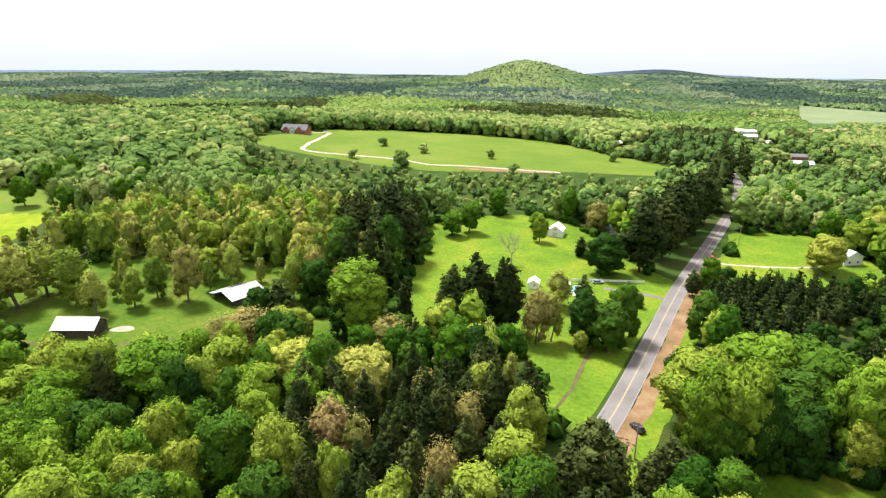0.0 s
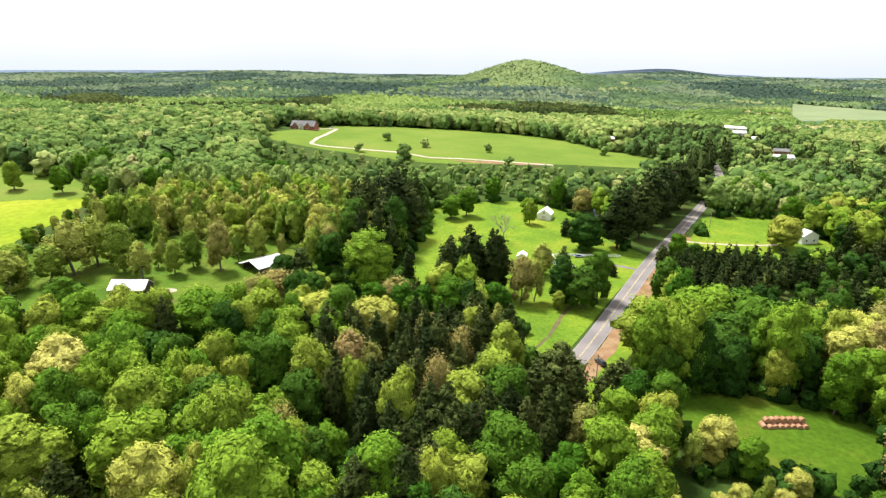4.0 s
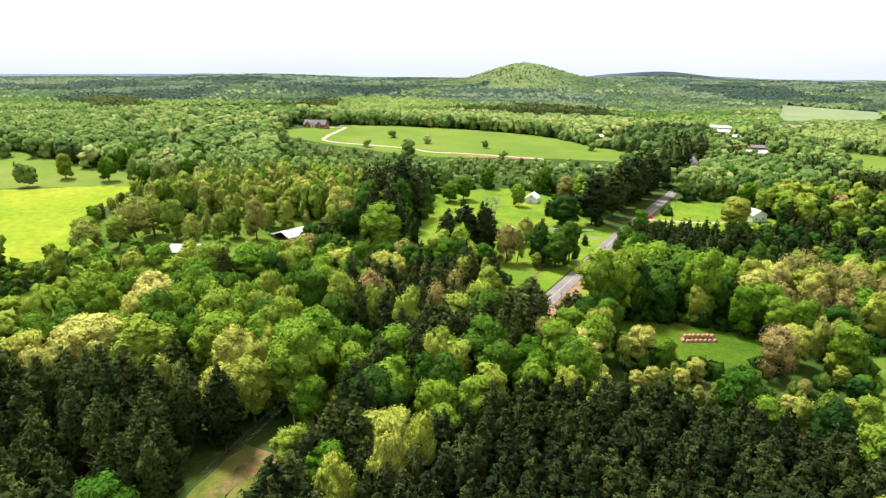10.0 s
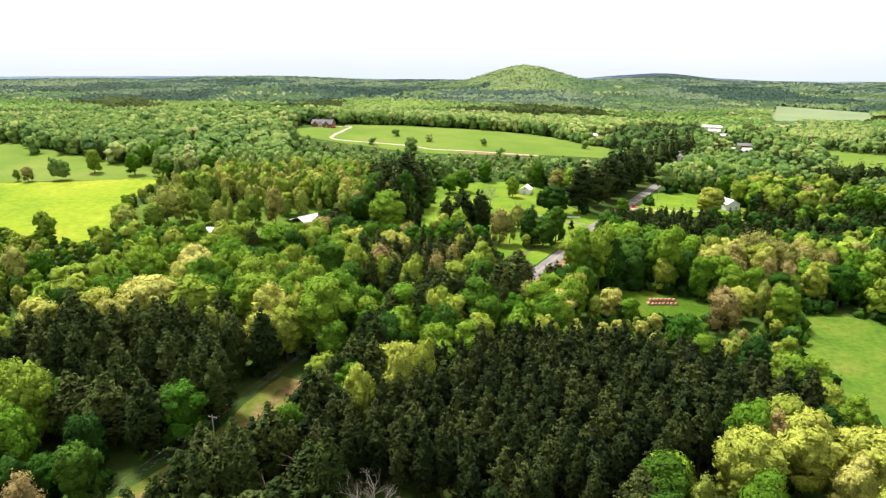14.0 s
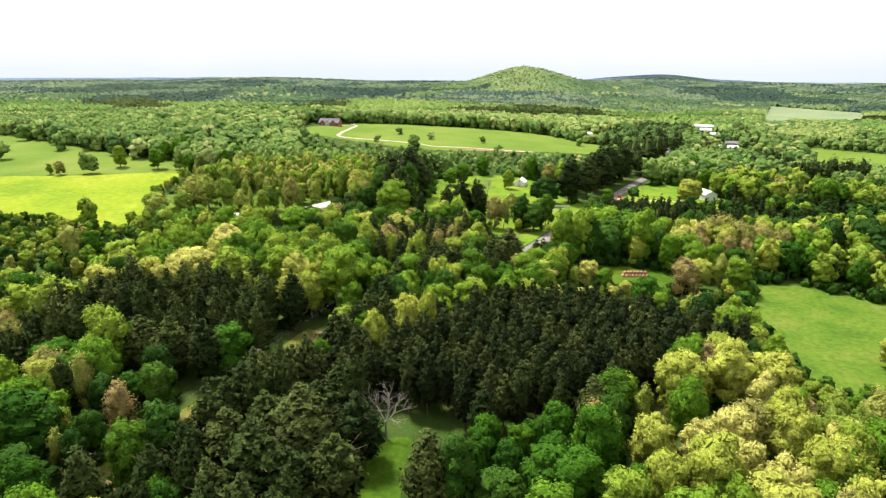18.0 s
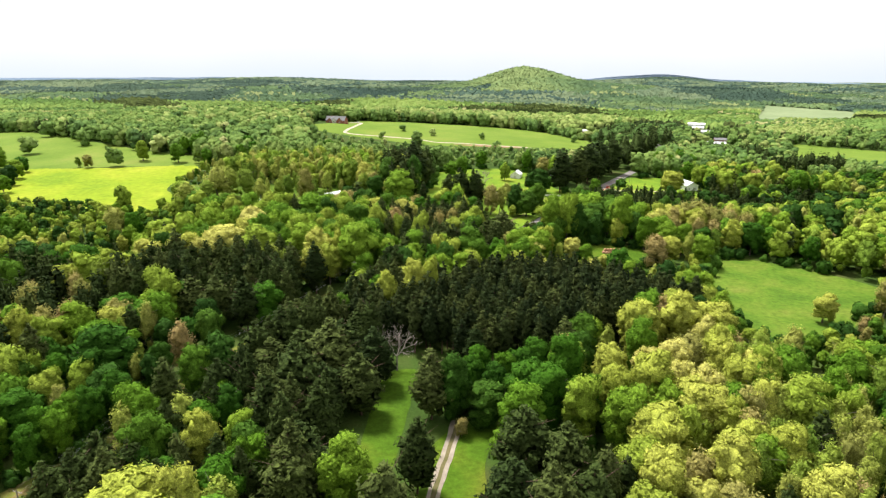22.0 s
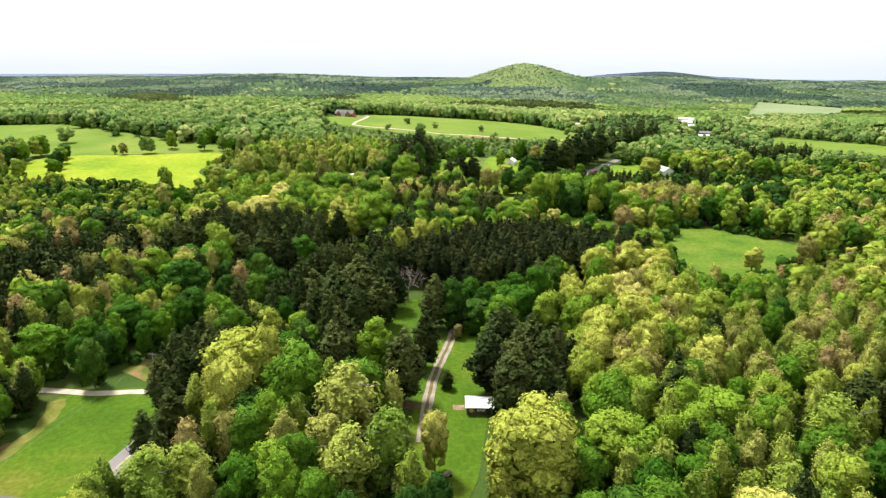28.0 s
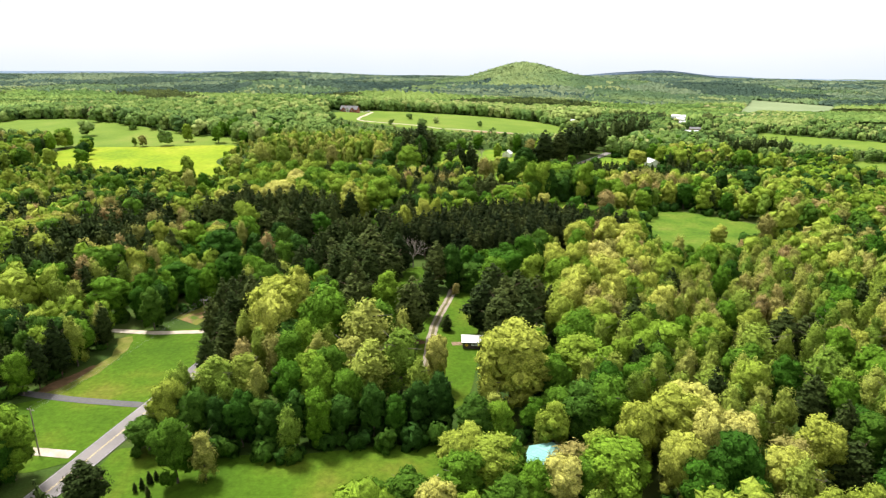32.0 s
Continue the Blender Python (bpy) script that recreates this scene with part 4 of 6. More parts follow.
def is_open(x, y):
    # trees stand a little way into the open land's edge
    if any(all(inside(x + dx, y + dy, p) for dx, dy in ((0, 0), (3, 0), (-3, 0), (0, 3), (0, -3))) for p in CLEAR):
        return True
    if any(inside(x + dx, y + dy, OPEN[k][2]) for k in ("yellow_meadow", "house_meadow", "right_field", "lane_lawn", "cabin_yard", "roadside_lawn") for dx, dy in ((4, 0), (-4, 0), (0, 3), (0, -3))):
        return True
    if any(inside(x + dx, y + dy, OPEN["yellow_meadow"][2]) for dx, dy in ((-6, 0), (-4, -4), (-4, 4))):
        return True
    if any((x - a) ** 2 + (y - b) ** 2 < r * r for a, b, r in BUILT):
        return True
    # the far houses stand behind low gardens
    if y > 480 and any(((x - a * 0.965) / (r * 1.35)) ** 2 + ((y - b + 32) / 50) ** 2 < 1 for a, b, r in BUILT if b > 500):
        return True
    if any(inside(x, y + d, OPEN["hill_pasture"][2]) for d in ((10, 22, 34) if x > 90 else (10, 22))) and noise.noise((x * 0.05, 3.0, 1.0)) < 0.32:
        return True
    if inside(x, y + 7, OPEN["bale_clearing"][2]) and x > 52:
        return True
    if any(inside(x * k, -160 + (y + 160) * k, OPEN["east_field"][2]) for k in (1.05, 1.1)):
        return True
    if any(inside(x + dx, y + dy, OPEN["east_meadow"][2]) for dx, dy in ((8, 2), (5, 8), (4, -3))):
        return True
    if -13 < x < 2 and -36 < y < -17:
        return True
    if 3 < x < 24 and -134 < y < -107:
        return True
    if -20 < x < 2 and -66 < y < -22:
        return True
    if 120 < y < 212 and near_line(x - 4.5, y + 2.6, ROAD, 6.5):
        return True
    if y < 720 and near_line(x, y, ROAD, 2.6 if -112 < y < 98 else 7.5 if y < 215 else 8.0 if y < 440 else 4.0):
        return True
    return near_line(x, y, LANE, 4.0) or near_line(x, y, CLAY_TRACK, 5.2) or -40 < y < 34 and near_line(x - 5.5, y + 4.5, CLAY_TRACK, 5.0) or near_line(x, y, GRAVEL, 3.0)


# single trees that stand out, by kind: x, y, height, width factor
STANDOUT_BY_KIND = [
    ("bare", [(-14.8, -25.1, 16.2, 1.46), (28.6, 248.8, 17.6, 1.19)]),
    ("cedar", [(0.1, -91.4, 5.8, 1.7), (-50.3, 21.1, 12.4, 0.98), (-5.5, 178.3, 10.1, 1.26), (-54.8, 183.2, 16.2, 1.7), (-14, 188.5, 16.5, 0.91), (-0.1, 191, 14.7, 1.48), (46.3, 194.4, 15.9, 1.18), (69.8, 205.1, 5.5, 1.65), (61.5, 262.3, 9.3, 1.7)]),
    ("young", [(-51.2, -169.1, 13.8, 1.17), (-56.7, -144.1, 18.8, 1.6), (66, -142.7, 15.9, 1.7), (-59.2, -140, 16.8, 1.7), (-51.2, -139.9, 17.7, 1.55), (-19.6, -139.7, 22.1, 1.64), (98.2, -136.7, 19.5, 1.7), (-11.9, -136.2, 23.8, 1.43), (-25.7, -130.9, 18.8, 1.6), (85.9, -125, 20.6, 1.7), (-22.9, -121, 26, 1.7), (-110.7, -116.1, 21.5, 1.66), (-71.8, -107.6, 20.5, 1.7), (94.6, -95.2, 19.7, 1.7), (84.4, -57.1, 17.5, 1.6), (-123.6, -37.7, 16.2, 1.6), (-66.7, -10.7, 13.2, 1.52), (-28.3, 43.6, 10, 1.1), (78.8, 66.8, 10, 1.6), (105.3, 71.4, 16.2, 1.6), (78.7, 100.9, 17.5, 1.13), (32.7, 176.5, 19.1, 1)]),
    ("young", [(-116.2, 188.5, 18.4, 1.42), (-144.1, 191.6, 26.5, 1.7), (-106.7, 195.1, 16.9, 1.35), (-127.9, 197.7, 23.1, 1.64), (-140.5, 202.3, 23.5, 1.64), (-102.3, 202.8, 18.8, 1.26), (40.3, 204, 16.5, 1.7), (-55.2, 206.2, 19.2, 1.42), (-79.3, 215.2, 18.7, 1.33), (164.8, 351.5, 16.2, 1.6), (185.4, 356.2, 17.5, 1.6), (-66.7, 464.9, 8, 1.6)]),
    ("pine", [(-71, -178.9, 11.7, 1.7), (83.4, -172.1, 13.6, 1.7), (-103.8, -151.2, 16.7, 1.47), (87.5, -149.3, 16.2, 1.23), (-95.2, -129.1, 12, 1.7), (-92.3, -122.6, 17.5, 1.66), (99.6, -111.6, 17.5, 1.43), (108.1, -110.8, 16.6, 1.7), (16.5, -107.1, 20.7, 1.51), (23.9, -107, 18.1, 1.56), (18.5, -101.1, 23.5, 1.25), (-11.1, -100.4, 22.9, 1.29), (25.3, -98.9, 21.7, 1.22), (11.9, -94.7, 19.3, 1.59), (-30.1, -92.7, 20, 1.42), (-30.1, -89, 23.8, 1.02), (-29.1, -83.1, 19, 1.7), (24.5, -82.3, 19.1, 1.56), (-6.3, -80.1, 19.3, 1.17), (16.3, -77, 19.6, 1.56), (-30.6, -52.7, 16.8, 1.7), (-37.2, -51.8, 22, 1.7)]),
    ("pine", [(-3.9, -51.3, 20.3, 1.31), (-22.2, -49.4, 18.4, 1.7), (-47, -40.6, 18, 1.7), (-31.2, -39.8, 23.2, 1.7), (-40, -34.6, 18.7, 1.7), (-19.5, -34.4, 18.7, 1.58), (-30.6, -30.3, 19.1, 1.7), (-27.7, -15.8, 16, 1.7), (-55.5, -10.6, 13.2, 1.7), (-37.3, -4.6, 16.9, 1.7), (-67.4, 1.8, 20.5, 1.35), (-78, 5.6, 19.6, 1.46), (-87.9, 7.5, 18.5, 1.57), (20.2, 96, 18.8, 1.31), (28.7, 101.6, 20.4, 1.65), (39.7, 101.7, 15.2, 1.42), (47.1, 103.7, 12.6, 1.5), (43.1, 104, 15, 1.6), (27, 105.3, 18.8, 1.6), (20.8, 110.9, 21.2, 1.02), (17.6, 124.2, 21.2, 1.12), (-9.9, 162, 14.4, 0.89)]),
    ("pine", [(4.9, 177.5, 21, 0.88), (17.1, 178.8, 27.8, 0.73), (1.4, 180.6, 23.5, 1.19), (9.4, 182, 27.9, 1.22), (19, 182.4, 26.1, 1.13), (1.8, 186.3, 22.5, 1.11), (89.7, 216.9, 25.4, 1.13), (94.2, 216.9, 10.7, 1.7), (82.2, 243.4, 32.6, 1.7), (-23.8, 243.6, 34.7, 1.7), (-36.8, 250, 30.5, 1.68), (-16.8, 251.8, 28.2, 1.7), (97.8, 259.9, 31.8, 1.68), (109.6, 278.1, 33.6, 1.48), (123, 298.7, 32.7, 1.39), (140, 322.5, 31.8, 1.54), (162.4, 364.8, 31.9, 1.43), (179.1, 382.5, 33.2, 1.44)]),
    ("deep", [(-67.7, -159.5, 10.3, 1.58), (6.4, -157.6, 15, 1.16), (32, -154.3, 17.1, 1.38), (-44.1, -151.4, 10, 1.6), (-19.6, -147, 9, 1.6), (-43.6, -121.7, 18.8, 1.17), (-77.9, -62.4, 23.8, 1.07), (10.1, -52.9, 13, 1.66), (1.6, -51.2, 19.4, 0.95), (-86.4, -49.7, 14.5, 1.55), (116.5, -20.6, 16.2, 1.25), (72.7, 77.9, 4.8, 1.5), (67, 112.9, 22.5, 0.82), (76.3, 113, 18.3, 0.89), (76.4, 122.1, 21.2, 1.42), (-125.9, 160.1, 11.4, 1.7), (48.7, 170.5, 17.4, 1.49), (42.3, 174.5, 19.6, 1.01), (-32.6, 175.8, 15.2, 1.25), (-60.5, 182.4, 15.6, 1.22), (66.2, 238.9, 18.8, 1.7), (-326.4, 318.2, 9, 1.6)]),
    ("deep", [(-402.9, 417.8, 16.2, 1.6)]),
    ("pale", [(46.4, -175.9, 18.8, 0.92), (54.5, -168.7, 20, 0.83), (78.3, -168.6, 18.4, 1.07), (61, -167.1, 18, 1), (40.1, -167, 20, 0.84), (49.6, -161.6, 21.2, 1.1), (44.1, -158.4, 14.6, 1.32), (54.9, -157.1, 18.2, 1.54), (16.5, -139.2, 25.8, 1.37), (-2.6, -128.7, 17.5, 0.7), (-49.6, -118.6, 26, 0.88), (-50.9, -107.1, 25.9, 1.45), (-46.2, -103.7, 26, 0.75), (47.2, -93.9, 16.2, 1), (-52.6, -76, 18.8, 0.85), (45.5, -74.9, 20, 1.27), (58.6, -64.5, 21.2, 1.27), (60.6, -60.2, 21.2, 0.83), (49.5, -55.4, 23.8, 0.97), (51.3, -34.7, 22.5, 1.32), (75.4, -33.7, 20, 0.9), (57.9, -18.4, 22.5, 1.08)]),
    ("pale", [(81.7, -15.7, 21.2, 1.17), (72.5, -12.5, 22.5, 1.13), (-20.5, 6.9, 22.5, 0.67), (-11.4, 15.1, 23.8, 0.76), (-5.7, 17.7, 23.8, 0.6), (-29.4, 29, 10.6, 1.39), (-13.5, 31.9, 15.5, 1.59), (-53.2, 44.4, 20, 1.01), (-101, 52.1, 21.2, 0.89), (78.9, 54.7, 15, 1.14), (-124.9, 55.3, 18.1, 1.55), (-52.8, 56.7, 23.6, 1.07), (-46.2, 58.4, 22.5, 0.6), (-110.3, 59.2, 20.2, 1.41), (-3.3, 60.1, 21.2, 0.7), (-96, 65.8, 22.5, 1.59), (92.3, 68.6, 18.8, 1.12), (-102.3, 71, 17.5, 1.56), (38.3, 74.9, 15, 1.46), (44.4, 80.3, 16.2, 1.22), (-94.5, 100.8, 21.2, 1.34), (86.9, 109.9, 16, 0.8)]),
    ("pale", [(-23.1, 135.8, 18.8, 1.6), (-39.7, 139.1, 18.8, 1.6), (160.6, 243.4, 17.9, 1.61), (165.3, 250.2, 16.9, 1.7), (-227.6, 335.2, 17.5, 1.6)]),
    ("bud", [(70.4, -172.3, 16.1, 1.25), (26.1, -171.3, 13.6, 1.51), (52.5, -96.5, 17.5, 1.19), (49, -86.9, 17.5, 0.95), (-54.1, -44.4, 15.1, 1.54), (67.2, -34, 18.8, 1.39), (-88.1, -13.9, 15, 1.6), (-19.5, 74.2, 9, 1.6), (-34.8, 75.7, 21.2, 0.79), (-3.2, 91.7, 25, 0.6), (-68.8, 161.3, 11, 1.6), (-59.3, 162.2, 17.5, 1.7), (-18, 164.1, 15.1, 1.7), (27.5, 174.4, 20.8, 1.15), (-90.6, 200.4, 23.5, 1.14), (-47.2, 206.8, 21.3, 1.04), (-261.4, 285.1, 9, 0.96), (78.9, 301.7, 18.4, 1.7), (-295.7, 316.3, 10, 1.6), (-227.5, 385.5, 16.2, 1.6), (-13.9, 504.8, 9, 1.6)]),
    ("leaf", [(-81, -179.9, 11.7, 1.52), (-14.6, -177.9, 7.3, 1.7), (-7.9, -177, 9.9, 1.7), (2.9, -176.8, 14.4, 1.26), (33.1, -176.3, 16.4, 1.7), (9.4, -172.5, 14.2, 1.62), (-56.8, -170.1, 18.3, 0.93), (3.1, -169.8, 15, 1.32), (10, -166.9, 9, 1.6), (37, -154.6, 18.8, 1.17), (111.7, -136.4, 19.5, 1.22), (39.7, -132.2, 16.7, 1.47), (-107.6, -129.4, 23.4, 0.94), (35.8, -129.3, 16.9, 1.47), (62.5, -119, 17.8, 1.48), (-36.4, -114.3, 25.1, 1.07), (-21, -111.6, 20.7, 1.19), (-21.9, -103.7, 16.4, 1.37), (-73.4, -99.1, 17.5, 1.51), (-95.8, -93.5, 16.9, 1.68), (-139.8, -92.4, 23.8, 1.13), (-94.2, -88.9, 16.2, 1.26)]),
    ("leaf", [(-19.8, -88, 20.3, 1.04), (-115.2, -85.4, 17.5, 1.6), (39, -84.5, 17.5, 1.2), (12.3, -71.2, 10.2, 1.09), (-102.4, -61.6, 15, 1.6), (35.6, -55.7, 17.5, 0.72), (24.7, -52.7, 18.4, 1.33), (19.8, -50.9, 17.6, 1.23), (31.4, -42.9, 22.9, 0.84), (-93.2, -38, 21.2, 1.59), (-94.1, -27.1, 15, 1.36), (-103.5, -24, 16.8, 1.6), (-70.9, -18.8, 10, 1.6), (-79.7, -16.3, 14.4, 1.08), (-98.1, -8.1, 16.2, 1.42), (-108.6, 0.8, 15.6, 1.64), (-61.8, 5.7, 18.3, 1.39), (-92.3, 10.4, 16.2, 1.06), (-70.1, 15.1, 9, 1.6), (-101.8, 18.3, 12.2, 1.7), (-26.2, 37.5, 15.9, 1.29), (-26.6, 48.5, 11, 1.6)]),
    ("leaf", [(-36.9, 53.4, 26.7, 1.22), (-42.4, 61.1, 26, 0.85), (-33.7, 61.2, 26, 0.99), (-81.9, 65.4, 21.2, 1.56), (-60.5, 65.5, 23.8, 1.27), (10.4, 68.8, 21.2, 1.23), (-45.4, 74.5, 25, 0.85), (-11.4, 80.5, 26, 0.66), (56.1, 80.9, 17.5, 1.38), (-67.6, 83, 22.5, 1.19), (33.2, 88.4, 11, 1.21), (-22.8, 94.5, 22.5, 0.6), (-33.7, 97.1, 23.8, 0.87), (-42.8, 99.1, 25, 1.02), (57.2, 111.7, 17.5, 0.92), (62.1, 113.9, 28.8, 0.8), (88.9, 114.2, 28.9, 0.8), (55, 116.1, 26.3, 0.8), (18, 120.1, 12.3, 1.19), (-99.3, 124.5, 18.8, 1.6), (99.4, 125.5, 21.2, 1.32), (57.1, 126.9, 22.5, 1.49)]),
    ("leaf", [(-72.2, 131.8, 21.2, 1.6), (90.4, 135.3, 23.8, 1.6), (76.3, 138, 23.8, 1.6), (-58.2, 141.5, 18.8, 1.6), (-126.5, 155.3, 14.2, 1.7), (40.1, 169, 7.6, 1.24), (-45.6, 170.7, 12.6, 1.55), (-49.9, 172.6, 12.4, 1.7), (-28.4, 178, 26.4, 1.38), (56.7, 179.3, 20, 1.01), (46.2, 282.6, 14.4, 1.05), (4.1, 289.1, 13.7, 1.54), (12.8, 295.5, 17.4, 1.23), (47.8, 300.9, 10.4, 1.61), (-225.3, 320.3, 18.6, 1.7), (-233.6, 341.9, 15, 1.6), (115.9, 344.8, 16.2, 1.6), (-269.6, 364.9, 11, 1.6), (53.4, 445.2, 8, 1.6), (40.5, 499.6, 9, 1.31), (148.6, 525, 9, 1.57), (-49.5, 526.1, 9, 1.6)]),
    ("leaf", [(163.4, 559, 8, 1.6), (-86.3, 673.5, 9, 1.6)]),
]
STANDOUT = [(x, y, h, w, kind) for kind, some in STANDOUT_BY_KIND for x, y, h, w in some if not near_line(x, y, ROAD, 5.5) and not inside(x, y, OPEN["roadside_lawn"][2]) and not inside(x, y, ZONES[0][1]) and not inside(x, y, OPEN["right_field"][2]) and not (inside(x, y, OPEN["bale_clearing"][2]) and y < 107 and h > 8) and not near_line(x, y, CLAY_TRACK, 5.5) and not near_line(x, y, GRAVEL, 7.0) and not (y > -40 and near_line(x - 5.5, y + 4.5, CLAY_TRACK, 6.0)) and not (x < -60 and y < -100 and kind in ("young", "leaf")) and not (-112 < x < -36 and -22 < y < 32 and kind in ("pale", "bud", "young")) and not (30 < x < 57 and -36 < y < 10 and kind in ("pale", "leaf", "bud")) and not (-40 < x < -8 and -24 < y < 22 and kind in ("leaf", "young", "bud", "deep")) and not (44 < x < 114 and 46 < y < 85 and h > 9)]
STANDOUT += [(x, y, h, w, "leaf") for x, y, h, w in ((-123, 121, 22, 1.1), (-113, 125, 23, 1.0), (-104, 127, 22.5, 1.1), (-94, 130, 23, 1.0), (-85, 133, 22, 1.0), (-75, 138, 21, 1.1), (-66, 142, 20, 1.0), (-57, 147, 19, 1.0), (31, -176, 14, 1.2))]
STANDOUT += [(17.2, -179.0, 13, 1.2, "leaf"), (22.4, -179.1, 15, 1.1, "pale"), (27.7, -177.5, 14, 1.1, "leaf"), (12.4, -172.2, 14, 1.2, "leaf"), (7.7, -175.1, 12, 1.2, "leaf")]
# broad lone trees on the hill pasture
STANDOUT = [q for q in STANDOUT if not (q[0] < -200 and 280 < q[1] < 480)]
STANDOUT += [(-377, 367, 20, 1.4, "young"), (-350, 405, 19, 1.15, "leaf"), (-323, 402, 19, 1.2, "leaf"), (-310, 400, 17, 1.1, "young"), (-257, 329, 19, 1.1, "leaf"), (-224, 322, 19, 1.2, "leaf"), (-289, 302, 12, 1.6, "bud"), (-298, 304, 10, 1.5, "young"), (-426, 474, 18, 1.5, "leaf"), (-215, 354, 16, 1.5, "leaf"), (-363, 302, 20, 1.7, "leaf")]
STANDOUT = [q for q in STANDOUT if not (104 < q[0] < 150 and 108 < q[1] < 140)]
STANDOUT += [(128, 131, 21, 1.25, "bud"), (136, 135, 22, 1.3, "bud"), (139, 124, 21, 1.3, "bud"), (147, 119, 20, 1.2, "bud"), (131, 122, 19, 1.2, "pale"), (109, 118, 19, 1.4, "pale"), (120, 126, 20, 1.3, "pale"), (115, 110, 18, 1.2, "bud"), (93.5, 72.5, 18, 1.35, "bud"), (103, 80, 15, 1.3, "pale")]
STANDOUT += [(-162, 183, 15, 1.7, "young"), (-167, 190, 14, 1.9, "leaf"), (-157, 174, 18, 2.3, "young"), (-148, 183, 17, 2.1, "young"), (134, 12.5, 12, 1.3, "pale"), (58.5, 82, 13, 1.25, "pale"), (64, 77, 11, 1.2, "leaf"), (52, 79, 12, 1.2, "young"), (70, 70, 8, 1.3, "pale")]
STANDOUT = [(x, y, h, w, "maple" if kind == "leaf" and (-125 < x < -60 and -100 < y < 20 or 0 < x < 36 and -62 < y < -28) else kind) for x, y, h, w, kind in STANDOUT]
STANDOUT += [(-65, -129, 16, 1.1, "pine"), (-63, -121, 17, 1.2, "pine"), (-66, -113, 17, 1.1, "pine"), (-67.5, -105, 16, 1.1, "pine"), (-60, -134, 15, 1.0, "pine")]
STANDOUT += [(-296, 213, 14, 1.5, "leaf"), (-309, 238, 16, 1.5, "deep"), (-320, 262, 15, 1.5, "leaf"), (-332, 286, 14, 1.6, "maple")]
STANDOUT += [(3.6, -59, 6, 1.3, "bud"), (-64, 162, 15, 2.2, "bud"), (-56, 163, 16, 2.0, "bud")]
STANDOUT += [(-70 + 5.7 * i + (i * 3 % 4) * 0.5, (-156.5, -157, -158, -158.5, -158, -158.5, -157, -157.5, -156, -154, -154.5, -152, -151)[i] + 1.0, 13 + (i * 7 % 5) * 0.9, 0.85 + 0.07 * (i % 3), ("deep", "deep", "maple")[i * 5 % 3]) for i in range(2, 13)]
STANDOUT += [(x, y, h, 1.4, "deep") for x, y, h in ((22, -179, 8), (10, -170, 9))]
TREES = [(kind, x, y, h, min(w, 1.4) if kind == "pine" and h > 27 else w, True) for x, y, h, w, kind in STANDOUT if kind != "bare"]
for x, y, h, w, kind in STANDOUT:
    if kind == "bare":
        ob = new("bare_tree")
        ob.location = (x, y, ground_z(x, y))
        v, f = bare_branches(h, 0.28, 0.75)
        crown = new("crown", data_mesh("crown", v, f, M_POLE))
        crown.parent = ob
        tagged(ob, "leafless grey tree with spreading forked branches", "tree", "trees of the wood")


def field(x, y, reach, seed):
    """A value from 0 to 1 that drifts over the land, so that like grows beside like."""
    v = noise.noise((x / reach, y / reach, seed)) + 0.35 * noise.noise((x / reach * 3, y / reach * 3, seed + 9))
    return min(0.999, max(0.0, 0.5 + 0.72 * v + RNG.normal() * 0.13))


def beside_strip(x, y):
    """Low growth between the power line's strip and the road."""
    p = min(CLAY_TRACK, key=lambda q: (q.x - x) ** 2 + (q.y - y) ** 2)
    return x > p.x and (p.x - x) ** 2 + (p.y - y) ** 2 < 18 ** 2


def pick_kind(kinds, weights, x, y):
    if RNG.random() < 0.3:
        return str(RNG.choice(kinds, p=weights / weights.sum()))
    total = np.cumsum(weights / weights.sum())
    return kinds[min(len(kinds) - 1, int(np.searchsorted(total, field(x, y, 34.0, 4.0))))]


